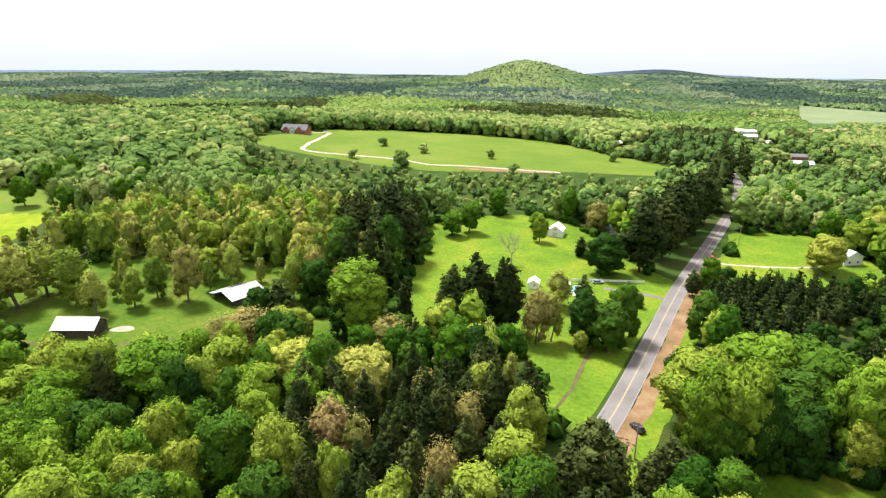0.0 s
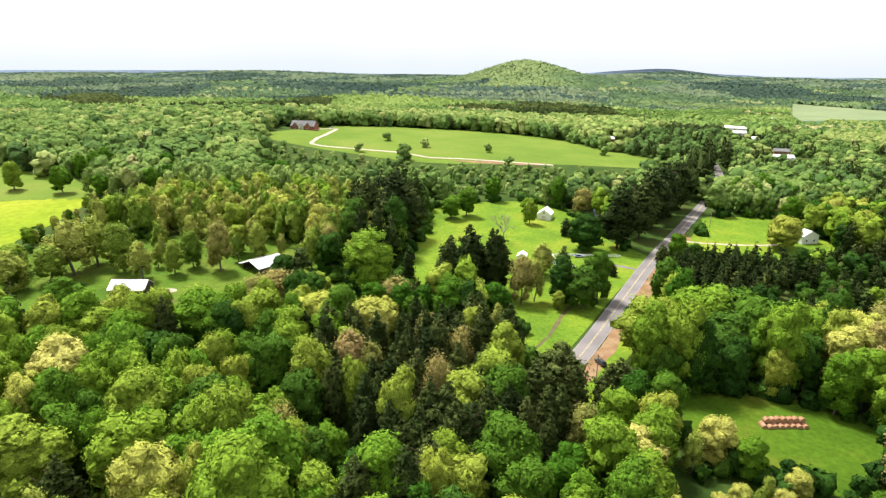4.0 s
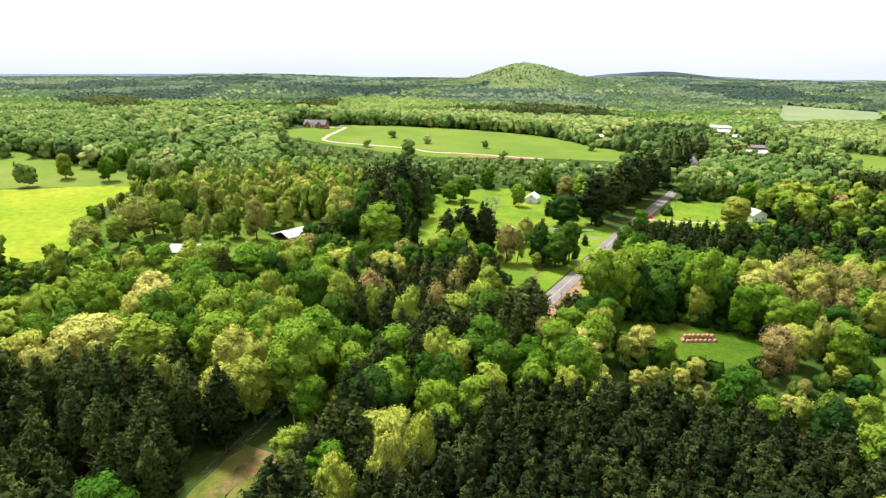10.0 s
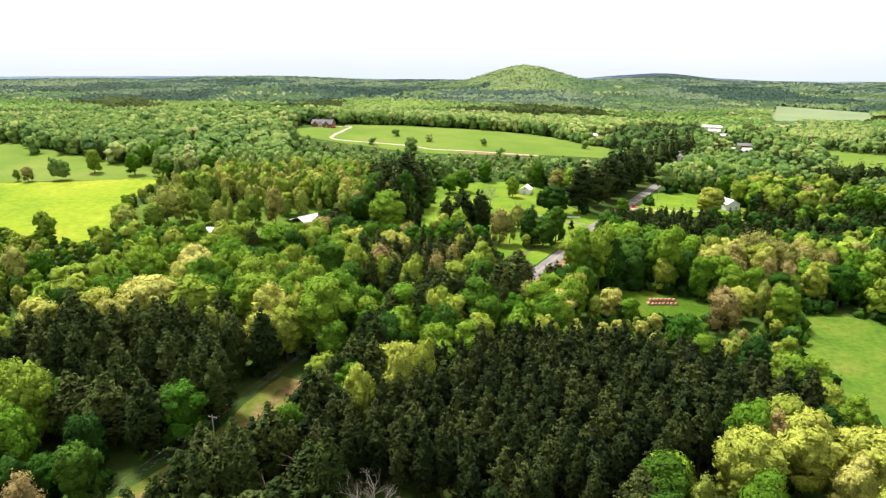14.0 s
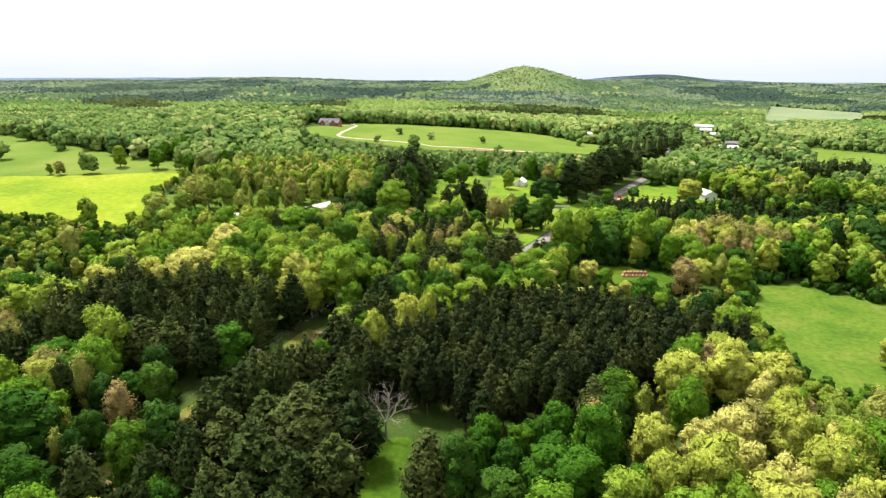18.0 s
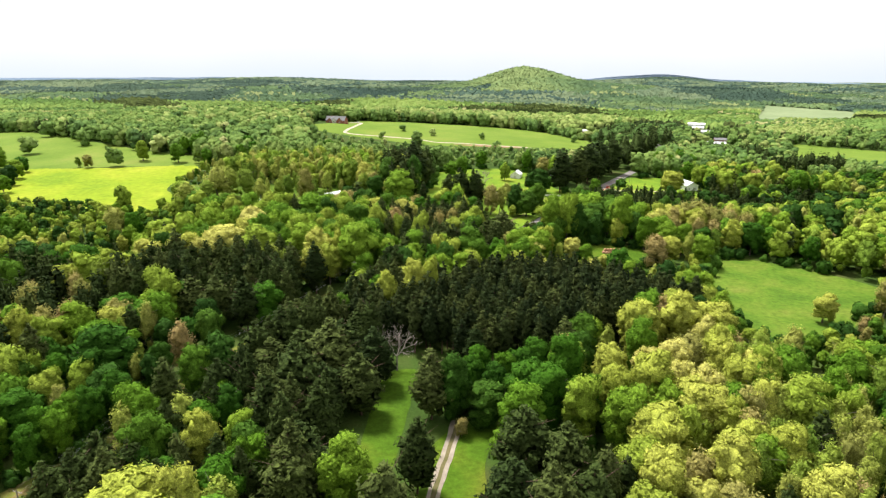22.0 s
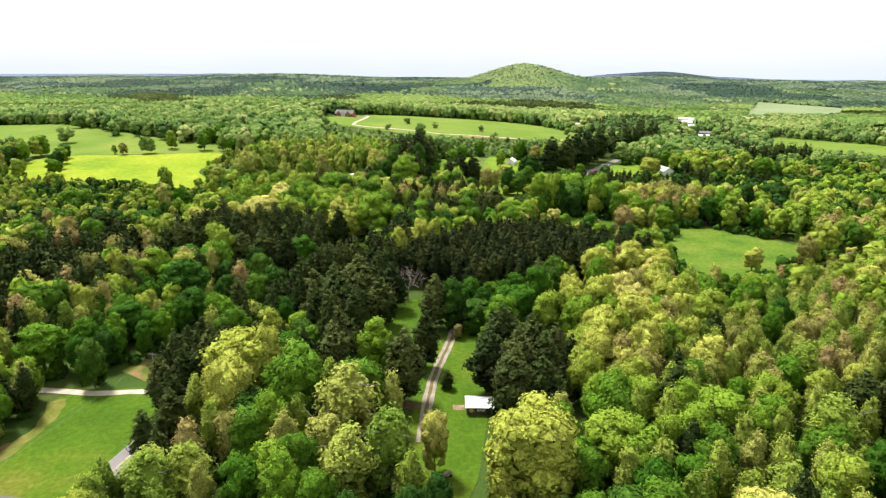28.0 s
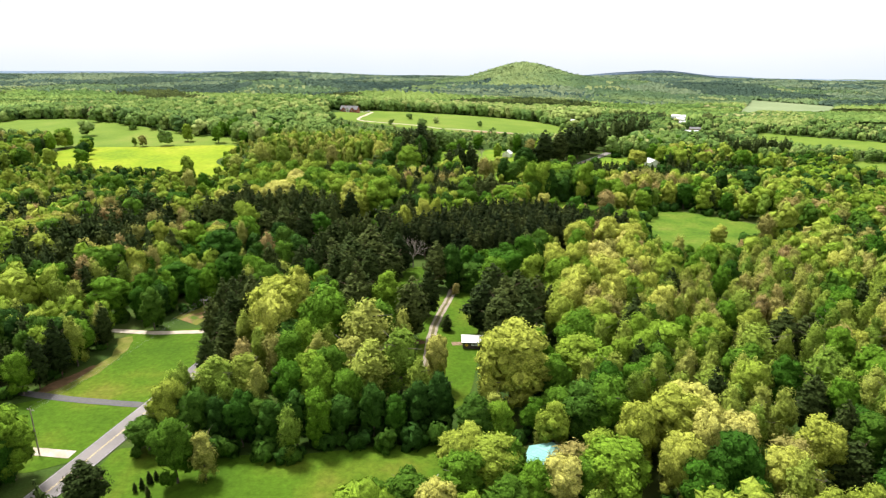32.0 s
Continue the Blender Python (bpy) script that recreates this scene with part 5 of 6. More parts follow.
def scatter():
    def crowded(x, y):
        return any((x - a) ** 2 + (y - b) ** 2 < (0.2 * h * w + 1.5) ** 2 for a, b, h, w, _ in STANDOUT)

    done = [z[1] for z in ZONES]
    for rank, (zone, poly, gap, (h0, h1), shares) in enumerate(ZONES):
        x0, x1 = min(p[0] for p in poly), max(p[0] for p in poly)
        y0, y1 = min(p[1] for p in poly), max(p[1] for p in poly)
        kinds, weights = list(shares), np.array(list(shares.values()))
        for i in range(int((x1 - x0) / gap) + 1):
            for j in range(int((y1 - y0) / gap) + 1):
                x = x0 + (i + 0.5 + 0.5 * (j % 2)) * gap + RNG.uniform(-0.42, 0.42) * gap
                y = y0 + (j + 0.5) * gap + RNG.uniform(-0.42, 0.42) * gap
                if inside(x, y, poly) and not any(inside(x, y, p) for p in done[:min(rank, 12)]) and (zone == "thin_wood" or not is_open(x, y)) and not crowded(x, y):
                    kind = pick_kind(kinds, weights, x, y)
                    if kind == "pine" and 90 < x < 180 and -70 < y < 5:
                        kind = "young"
                    TREES.append((kind, x, y, (0.42 if -96 < y < 60 and x < -10 and beside_strip(x, y) else 0.4 if zone == "west_wood" and x < -158 else 1.0) * (h0 + (h1 - h0) * (0.6 * field(x, y, 22.0, 7.0) + 0.4 * RNG.random())), RNG.uniform(0.82, 1.1) * (1.25 if h1 <= 12 else 1.2 if y0 > 300 else 1.0), False))
    kinds, weights = list(DEFAULT), np.array(list(DEFAULT.values()))
    y = -200.0
    while y < 760:
        gap = 8.4 if y < 320 else 8.8
        reach = min(620, (y + 280) * 0.76 + 40)
        x = -reach
        while x < reach:
            a, b = x + RNG.uniform(-0.4, 0.4) * gap, y + RNG.uniform(-0.4, 0.4) * gap
            if not is_open(a, b) and not crowded(a, b) and not any(inside(a, b, p) for p in done):
                kind = pick_kind(kinds, weights, a, b)
                if a > 190 and 380 < b and RNG.random() < 0.34:
                    kind = "pine"
                low = a > 270 and b > 150 or a > 130 and b > 430 or -6 < a < 44 and b < -141
                h = (8 + 6 * RNG.random()) if low else 13 + 9 * (0.5 * field(a, b, 26.0, 7.0) + 0.5 * RNG.random())
                TREES.append((kind, a, b, h, RNG.uniform(0.9, 1.2) * (1.2 if low else 1.1 if b > 320 else 1.0), False))
            x += gap
        y += gap


scatter()
# where the road runs under the canopy, trees lean over it from both sides
for i, p in enumerate(ROAD[::2]):
    if -112 < p.y < 98:
        q = ROAD[min(2 * i + 1, len(ROAD) - 1)] - p
        side = Vector((q.y, -q.x)).normalized()
        for s in (-1, 1):
            at = p + side * s * RNG.uniform(2.2, 3.6)
            if near_line(at.x, at.y, CLAY_TRACK, 6.5) or near_line(at.x - 5.5, at.y + 4.5, CLAY_TRACK, 5.0):
                continue
            kind = "pine" if -45 < p.y < 42 else RNG.choice(["pine", "leaf", "deep", "young"], p=[0.7, 0.12, 0.1, 0.08])
            TREES.append((kind, at.x, at.y, RNG.uniform(16, 22) * (0.45 if beside_strip(at.x, at.y) else 1.0), RNG.uniform(0.95, 1.25) * (1.7 if beside_strip(at.x, at.y) else 1.0), False))
woods = Woods()
LIMIT = {"leaf": 290, "maple": 200, "deep": 150, "pale": 130, "bud": 125, "young": 290, "pine": 280, "plant": 290, "cedar": 20}
by_kind = {}
for tree in TREES:
    by_kind.setdefault(str(tree[0]), []).append(tree)
for kind, some in by_kind.items():
    some.sort(key=lambda q: (not q[5] or q[2] > 330, max(abs(q[1]) * 1.38, q[2], 106) + max(0, -176 - q[2]) * 4 + 0.02 * abs(q[1])))
    for n, (_, x, y, h, w, lone) in enumerate(some):
        if n < LIMIT[kind]:
            plant_tree(kind, x, y, h, w, group="pines of the plantation" if kind == "plant" else "trees of the wood")
        else:
            s = h / KINDS[kind][3]
            shapes = (MIDDLE if y < 330 else DISTANT)[kind]
            shape = shapes[int(RNG.integers(len(shapes)))]
            tint = 0.6 * field(x, y, 40.0, 2.0) + 0.4 * RNG.random()
            key = kind
            if y > 300:
                key = "hill_pine" if kind in ("pine", "plant", "cedar") else "hill"
                tint = {"deep": 0.05, "maple": 0.12, "leaf": 0.3, "young": 0.5, "pale": 0.8, "bud": 0.7}.get(kind, 0.0) + 0.25 * tint
            woods.add(key, shape, x, y, ground_z(x, y), s * w, s, tint)

# undergrowth: low bushes between the trunks
SHRUBS = [broad_crown(3.0, 3.6, 8, 1, 60, 0.42, core=0.9, low=0.0) for _ in range(5)]
for kind, x, y, h, w, lone in TREES:
    if y < 130 and abs(x) < 170 and kind not in ("plant", "pine"):
        for _ in range(1):
            a, b = x + RNG.uniform(-4.5, 4.5), y + RNG.uniform(-4.5, 4.5)
            if not is_open(a, b):
                shape = SHRUBS[int(RNG.integers(5))]
                s = RNG.uniform(0.6, 1.4)
                woods.add("shrub", shape, a, b, ground_z(a, b) - 0.1, s, s, RNG.random())
for key, (_, _, poly) in OPEN.items():
    line = rounded(poly)
    for (x0, y0), (x1, y1) in zip(line, line[1:] + line[:1]):
        if y0 > 340 or abs(x0) > 260 or key in ("yellow_meadow", "upper_pasture", "lane_lawn", "cabin_yard", "roadside_lawn"):
            continue
        for k in range(max(1, int(math.hypot(x1 - x0, y1 - y0) / 3.2))):
            u = RNG.random()
            a, b = x0 + (x1 - x0) * u + RNG.uniform(-2.5, 2.5), y0 + (y1 - y0) * u + RNG.uniform(-2.5, 2.5)
            if near_line(a, b, ROAD, 9.0) or near_line(a, b, LANE, 5.0) or any((a - p) ** 2 + (b - q) ** 2 < r * r for p, q, r in BUILT) or RNG.random() < 0.25:
                continue
            shape = SHRUBS[int(RNG.integers(5))]
            s = RNG.uniform(0.6, 1.7)
            woods.add("shrub", shape, a, b, ground_z(a, b) - 0.1, s, s * RNG.uniform(0.9, 1.4), RNG.random())
woods.build("shrub", "undergrowth", M_DEEP, "low leafy undergrowth between the trunks")

# woods of the middle distance and out to the skyline: crowns alone, ever larger clumps
FAR_OPEN = [OPEN[k][2] for k in ("far_field",)]
y = 730.0
while y < 4000:
    d = y + 280
    gap = max(8.0, d * 0.0052)
    reach = d * 0.77 + 60
    x = -reach
    while x < reach:
        a, b = x + RNG.uniform(-0.45, 0.45) * gap, y + RNG.uniform(-0.45, 0.45) * gap
        x += gap
        if any(inside(a * k, -160 + (b + 160) * k, p) for p in FAR_OPEN for k in (1.0, 1.05, 1.1, 1.15)):
            continue
        # gardens and yards in front of the far houses stay open
        if b < 1120 and any(((a - p * 0.96) / (q + 9)) ** 2 + ((b - v + 36) / 52) ** 2 < 1 for p, v, q in BUILT if v > 650):
            continue
        g = 1.3 * noise.noise((a * 0.0026, b * 0.0034, 5.0)) + 0.6 * noise.noise((a * 0.006, b * 0.014, 8.0)) + RNG.normal() * 0.03
        shape = (FAR_CROWN if d < 1150 else FARTHEST_CROWN)[int(RNG.integers(5))]
        on_hill = math.hypot((a - 270) / 380, (b - 1780) / 260) < 1
        near = b + 90 * noise.noise((a * 0.006, b * 0.006, 31.0)) < 1230
        dark = swell(a, b, -640, 1330, 520, 190, 0.45) + swell(a, b, 640, 1180, 560, 330, 0.3)
        kind = "pine" if g + dark > (0.62 if on_hill or -200 < a < 420 and b < 1600 else 0.3) else "mixed"
        green = 0.9 * noise.noise((a * 0.0028, b * 0.0034, 21.0)) + RNG.normal() * 0.05 > (b - 1350) / 2200
        r = gap * RNG.uniform(0.6, 0.85)
        h = RNG.uniform(10, 17) * (0.7 if 450 < a < 1300 and b < 1200 else 1.0)
        # lighter tint paints the hill's hazy brightness
        tint = min(0.99, max(0.0, (0.72 if on_hill else 0.48) + 0.75 * noise.noise((a * 0.003, b * 0.009, 1.0)) + RNG.normal() * 0.05))
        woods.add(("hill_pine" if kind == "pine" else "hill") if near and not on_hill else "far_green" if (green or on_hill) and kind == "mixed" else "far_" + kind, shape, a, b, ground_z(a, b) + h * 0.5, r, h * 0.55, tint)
    y += gap * 0.95
def far_canopy():
    """The closed canopy between the far crowns, as one rolling sheet in painted haze tint."""
    ys, y = [], 705.0
    while y < 4100:
        ys.append(y)
        y += max(14.0, (y + 280) * 0.011)
    n = 150
    verts, tint = [], []
    for y in ys:
        reach = (y + 280) * 0.8 + 60
        for i in range(n):
            x = -reach + 2 * reach * i / (n - 1)
            open_here = any(inside(x + dx, y + dy, p) for p in FAR_OPEN for dx, dy in ((0, 0), (30, 0), (-30, 0), (0, 45), (0, -45))) or y < 1150 and any((x - p) ** 2 + (y - q + 20) ** 2 < (r + 42) ** 2 for p, q, r in BUILT if q > 500)
            deep = -3.0 if open_here or y < 760 else 6.0 + 2.0 * noise.noise((x * 0.02, y * 0.02, 3.0))
            verts.append((x, y, ground_z(x, y) + deep))
            tint.append(min(0.9, max(0.0, 0.12 + 0.4 * noise.noise((x * 0.004, y * 0.006, 1.0)))))
    quads = np.array([(j * n + i, j * n + i + 1, (j + 1) * n + i + 1, (j + 1) * n + i) for j in range(len(ys) - 1) for i in range(n - 1)])
    # sheet added so shaded gaps read pale green, as through haze
    me = data_mesh("distant_canopy", np.array(verts), np.concatenate([quads[:, :3], quads[:, [0, 2, 3]]]), M_HAZEGREEN, np.array(tint))
    me.polygons.foreach_set("use_smooth", [True] * len(me.polygons))
    tagged(new("distant_canopy", me), "haze-tinted green canopy sheet over gaps in the far woods", "woodland", kind="stuff")


far_canopy()
woods.build("far_green", "distant_woodland", M_HAZEGREEN, "far hillside woods in spring green with painted haze tint")
woods.build("far_mixed", "distant_woodland", M_HAZEWOOD, "far rolling hills covered with mixed woods, haze tint painted in")
woods.build("hill", "woodland", M_HAZEHILL, "wooded hillside of broadleaf trees, spring leaf muted by painted haze")
woods.build("hill_pine", "woodland", M_NEEDLE, "dark pines among the hillside woods")
woods.build("far_pine", "distant_woodland", M_HAZEPINE, "distant wooded hills of dark pines, blue haze painted in")
for kind, (name, mat, *_) in KINDS.items():
    woods.build(kind, "woodland", mat, "dense wood of " + ("dark green pines" if kind in ("pine", "plant") else "broadleaf trees in spring leaf"))

# ---- buildings and things that people have put there ----
M_TEAL = two_scale("teal_metal_roof", [(0.3, (0.16, 0.36, 0.33)), (0.7, (0.24, 0.46, 0.42))], 0.3, 3.0, 0.3, rough=0.5, relief=0.005)
M_HAY = two_scale("old_hay", [(0.3, (0.26, 0.13, 0.07)), (0.55, (0.36, 0.20, 0.12)), (0.75, (0.42, 0.28, 0.17))], 0.7, 5.0, 0.6, relief=0.06)
M_WIRE = two_scale("aluminium_wire", [(0.3, (0.18, 0.18, 0.18)), (0.7, (0.28, 0.28, 0.28))], 1.0, 6.0, 0.3, rough=0.5, relief=0.001)
M_CERAMIC = two_scale("grey_porcelain", [(0.3, (0.4, 0.4, 0.42)), (0.7, (0.5, 0.5, 0.52))], 1.0, 6.0, 0.3, rough=0.3, relief=0.001)
M_RUBBER = two_scale("tyre_rubber", [(0.3, (0.012, 0.012, 0.012)), (0.7, (0.025, 0.025, 0.025))], 2.0, 9.0, 0.4, relief=0.003)
M_STEEL = two_scale("dull_steel", [(0.3, (0.35, 0.35, 0.36)), (0.7, (0.5, 0.5, 0.5))], 2.0, 9.0, 0.3, rough=0.4, relief=0.001, metal=0.8)
M_LAMP = two_scale("clear_lamp_lens", [(0.3, (0.7, 0.7, 0.68)), (0.7, (0.8, 0.8, 0.78))], 2.0, 9.0, 0.2, rough=0.15, relief=0.001)
M_TAIL = two_scale("red_lamp_lens", [(0.3, (0.35, 0.01, 0.01)), (0.7, (0.45, 0.02, 0.02))], 2.0, 9.0, 0.2, rough=0.15, relief=0.001)
M_POOLWATER = two_scale("pool_water", [(0.3, (0.09, 0.38, 0.62)), (0.7, (0.14, 0.48, 0.72))], 0.5, 3.0, 0.3, rough=0.08, relief=0.02)
M_SIGN = two_scale("yellow_sign_paint", [(0.3, (0.72, 0.45, 0.02)), (0.7, (0.8, 0.52, 0.04))], 1.0, 6.0, 0.2, rough=0.5, relief=0.001)
M_BLACK = two_scale("black_paint_and_opening_shade", [(0.3, (0.012, 0.012, 0.012)), (0.7, (0.03, 0.03, 0.03))], 1.0, 6.0, 0.3, rough=0.5, relief=0.001)
M_PLANK = two_scale("bare_planks", [(0.3, (0.30, 0.20, 0.13)), (0.7, (0.45, 0.32, 0.22))], 0.8, 5.0, 0.5, relief=0.01)
M_REDBOARD = two_scale("faded_red_boards", [(0.3, (0.25, 0.07, 0.045)), (0.7, (0.34, 0.12, 0.08))], 0.8, 5.0, 0.5, relief=0.01)
M_SIDING = two_scale("pale_siding", [(0.3, (0.52, 0.50, 0.46)), (0.7, (0.62, 0.60, 0.56))], 0.6, 4.0, 0.4, rough=0.7, relief=0.01)


def car_paint(name, rgb):
    m, nodes, links, b = material(name, 0.28)
    links.new(ramp_node(nodes, links, noise_node(nodes, links, 1.5), [(0.3, tuple(c * 0.85 for c in rgb)), (0.7, rgb)]), b.inputs["Base Color"])
    b.inputs["Coat Weight"].default_value = 0.5
    return m


def box(bm, x0, x1, y0, y1, z0, z1):
    v = [bm.verts.new(p) for p in ((x0, y0, z0), (x1, y0, z0), (x1, y1, z0), (x0, y1, z0), (x0, y0, z1), (x1, y0, z1), (x1, y1, z1), (x0, y1, z1))]
    for q in ((3, 2, 1, 0), (4, 5, 6, 7), (0, 1, 5, 4), (1, 2, 6, 5), (2, 3, 7, 6), (3, 0, 4, 7)):
        bm.faces.new([v[i] for i in q])
    return v


def softened(bm, width=0.03):
    bmesh.ops.bevel(bm, geom=list(bm.edges), offset=width, segments=1, affect="EDGES", profile=0.7)
    return bm


def box_part(name, dims, mat, parent, label="", bevel=0.02):
    bm = bmesh.new()
    box(bm, *dims)
    return part(name, softened(bm, bevel) if bevel else bm, mat, parent, label)


def slab(bm, a, b, c, d, thick):
    """A thick sheet between four corners, given in order round its upper side."""
    up = [Vector(p) for p in (a, b, c, d)]
    n = (up[1] - up[0]).cross(up[3] - up[0]).normalized() * thick
    v = [bm.verts.new(p) for p in up] + [bm.verts.new(p - n) for p in up]
    for q in ((0, 1, 2, 3), (7, 6, 5, 4), (0, 4, 5, 1), (1, 5, 6, 2), (2, 6, 7, 3), (3, 7, 4, 0)):
        bm.faces.new([v[i] for i in q])


def window_part(parent, x, y, z, w, h, face, trim):
    """A window set into a wall that faces along x or y: frame, pane and sill."""
    across = face in ("front", "back")
    sgn = -1 if face in ("front", "left") else 1
    frame_ob = new("window")
    frame_ob.parent = parent
    frame_ob.location = (x, y, z)

    def bar(name, u0, u1, z0, z1, out0, out1, mat):
        a, b = sorted((sgn * out0, sgn * out1))
        dims = (u0, u1, a, b, z0, z1) if across else (a, b, u0, u1, z0, z1)
        return box_part(name, dims, mat, frame_ob, "", 0)
    me = bmesh.new()
    for u0, u1, z0, z1 in ((-w / 2, -w / 2 + 0.1, 0, h), (w / 2 - 0.1, w / 2, 0, h), (-w / 2 + 0.1, w / 2 - 0.1, 0, 0.1), (-w / 2 + 0.1, w / 2 - 0.1, h - 0.1, h), (-w / 2 + 0.1, w / 2 - 0.1, h / 2 - 0.03, h / 2 + 0.03)):
        a, b = sorted((sgn * -0.02, sgn * 0.06))
        box(me, *((u0, u1, a, b, z0, z1) if across else (a, b, u0, u1, z0, z1)))
    part("frame", me, trim, frame_ob)
    bar("pane", -w / 2 + 0.08, w / 2 - 0.08, 0.08, h - 0.08, 0.0, 0.025, M_GLASS)
    bar("sill", -w / 2 - 0.05, w / 2 + 0.05, -0.08, -0.005, 0.0, 0.12, trim)
    return frame_ob


def gable_roof(parent, w, l, eave, rise, mat, over=0.4, thick=0.12, ribs=0.0, name="roof"):
    """Two pitched sheets, ridge along y, with ridge cap and, on tin, raised ribs."""
    drop = rise * over / (w / 2)
    y0, y1 = -l / 2 - over, l / 2 + over
    for sgn in (-1, 1):
        bm = bmesh.new()
        e, r = (sgn * (w / 2 + over), eave - drop), (sgn * 0.02, eave + rise)
        pts = [(e[0], y0, e[1]), (e[0], y1, e[1]), (r[0], y1, r[1]), (r[0], y0, r[1])]
        if sgn > 0:
            slab(bm, *pts, thick)
        else:
            slab(bm, *pts[::-1], thick)
        part(name, bm, mat, parent)
        n = int((y1 - y0) / ribs) if ribs else 0
        for i in range(1, n):
            y = y0 + (y1 - y0) * i / n
            q = [(e[0], y - 0.03, e[1] + 0.045), (e[0], y + 0.03, e[1] + 0.045), (r[0], y + 0.03, r[1] + 0.045), (r[0], y - 0.03, r[1] + 0.045)]
            seam = bmesh.new()
            slab(seam, *(q if sgn > 0 else q[::-1]), 0.044)
            part("roof_seam", seam, mat, parent)
    bm = bmesh.new()
    box(bm, -0.16, 0.16, y0, y1, eave + rise - 0.03, eave + rise + 0.07)
    part("ridge_cap", softened(bm, 0.02), mat, parent)


def walls(parent, w, l, eave, rise, mat, thick=0.15, open_sides=(), boards=0.0):
    """Four walls, each a part; gable walls rise to the ridge."""
    for sgn, side in ((-1, "left"), (1, "right")):
        if side in open_sides:
            continue
        x0, x1 = sorted((sgn * w / 2, sgn * (w / 2 - thick)))
        bm = bmesh.new()
        box(bm, x0, x1, -l / 2 + thick, l / 2 - thick, -0.6, eave)
        if boards:
            n = int(l / boards)
            a, b = sorted((sgn * w / 2, sgn * (w / 2 + 0.03)))
            for i in range(1, n):
                y = -l / 2 + l * i / n
                box(bm, a, b, y - 0.04, y + 0.04, 0, eave - 0.05)
        part("wall", bm, mat, parent)
    for sgn, side in ((-1, "front"), (1, "back")):
        if side in open_sides:
            continue
        bm = bmesh.new()
        ys = sorted((sgn * l / 2, sgn * (l / 2 - thick)))
        out = [(-w / 2, -0.6), (w / 2, -0.6), (w / 2, eave), (0, eave + rise), (-w / 2, eave)]
        a = [bm.verts.new((x, ys[0], z)) for x, z in out]
        b = [bm.verts.new((x, ys[1], z)) for x, z in out]
        bm.faces.new(a)
        bm.faces.new(b[::-1])
        for i in range(5):
            bm.faces.new((a[i - 1], b[i - 1], b[i], a[i]))
        bmesh.ops.recalc_face_normals(bm, faces=bm.faces)
        if boards:
            n = int(w / boards)
            y0, y1 = sorted((sgn * l / 2, sgn * (l / 2 + 0.03)))
            for i in range(1, n):
                x = -w / 2 + w * i / n
                box(bm, x - 0.04, x + 0.04, y0, y1, 0, eave + rise * (1 - abs(x) / (w / 2)) - 0.15)
        part("wall", bm, mat, parent)


def house(name, label, x, y, turn, w, l, eave, rise, wall_mat, roof_mat, category="house", windows=(), door=None, ribs=0.0, over=0.4, open_sides=(), boards=0.0, chimney=False, trim=None, group=""):
    ob = thing(name, x, y, ground_z(x, y), turn, label, category, group)
    walls(ob, w, l, eave, rise, wall_mat, open_sides=open_sides, boards=boards)
    gable_roof(ob, w, l, eave, rise, roof_mat, over, ribs=ribs)
    trim = trim or M_WHITE
    for face, at, z, ww, hh in windows:
        px, py = {"front": (at, -l / 2), "back": (at, l / 2), "left": (-w / 2, at), "right": (w / 2, at)}[face]
        window_part(ob, px, py, z, ww, hh, face, trim)
    if door:
        face, at, ww, hh, mat = door
        if face in ("front", "back"):
            s = -1 if face == "front" else 1
            a, b = sorted((s * (l / 2 + 0.003), s * (l / 2 + 0.06)))
            d = box_part("door", (at - ww / 2, at + ww / 2, a, b, 0, hh), mat, ob, "", 0.01)
        else:
            s = -1 if face == "left" else 1
            a, b = sorted((s * (w / 2 + 0.003), s * (w / 2 + 0.06)))
            d = box_part("door", (a, b, at - ww / 2, at + ww / 2, 0, hh), mat, ob, "", 0.01)
    if chimney:
        box_part("chimney", (-0.4, 0.4, l * 0.25 - 0.4, l * 0.25 + 0.4, eave, eave + rise + 0.9), M_BRICK, ob, "", 0.03)
    return ob


# the two old barns
# black door panel stands for the shade inside the open gable end
house("barn", "old board barn with a pale tin roof in rough grass", -114.5, 175.6, 90, 8, 12.5, 3.0, 2.3, M_OLDWOOD, M_TIN, "barn", door=("front", 0.6, 3.0, 2.6, M_BLACK), ribs=0.8, boards=0.4, over=0.5)
barn = house("open_barn", "low open-sided barn with a bent pale tin roof", -74.5, 206, -38, 11, 13, 2.6, 2.0, M_OLDWOOD, M_TIN, "barn", ribs=0.9, over=0.7, open_sides=("front",), boards=0.45)
for px in (-5.2, -1.8, 1.8, 5.2):
    box_part("post", (px - 0.1, px + 0.1, -6.45, -6.25, -0.6, 2.6 + 2.0 * (1 - abs(px) / 5.5) - 0.1), M_OLDWOOD, barn)
bm = bmesh.new()
slab(bm, (-5.6, -6.8, 2.5), (-5.6, 6.8, 2.5), (-8.6, 6.8, 1.9), (-8.6, -6.8, 1.9), -0.1)
part("lean_to_roof", bm, M_TIN, barn)
for py in (-6.4, 0, 6.4):
    box_part("post", (-8.4, -8.2, py - 0.1, py + 0.1, -0.6, 1.85), M_OLDWOOD, barn)

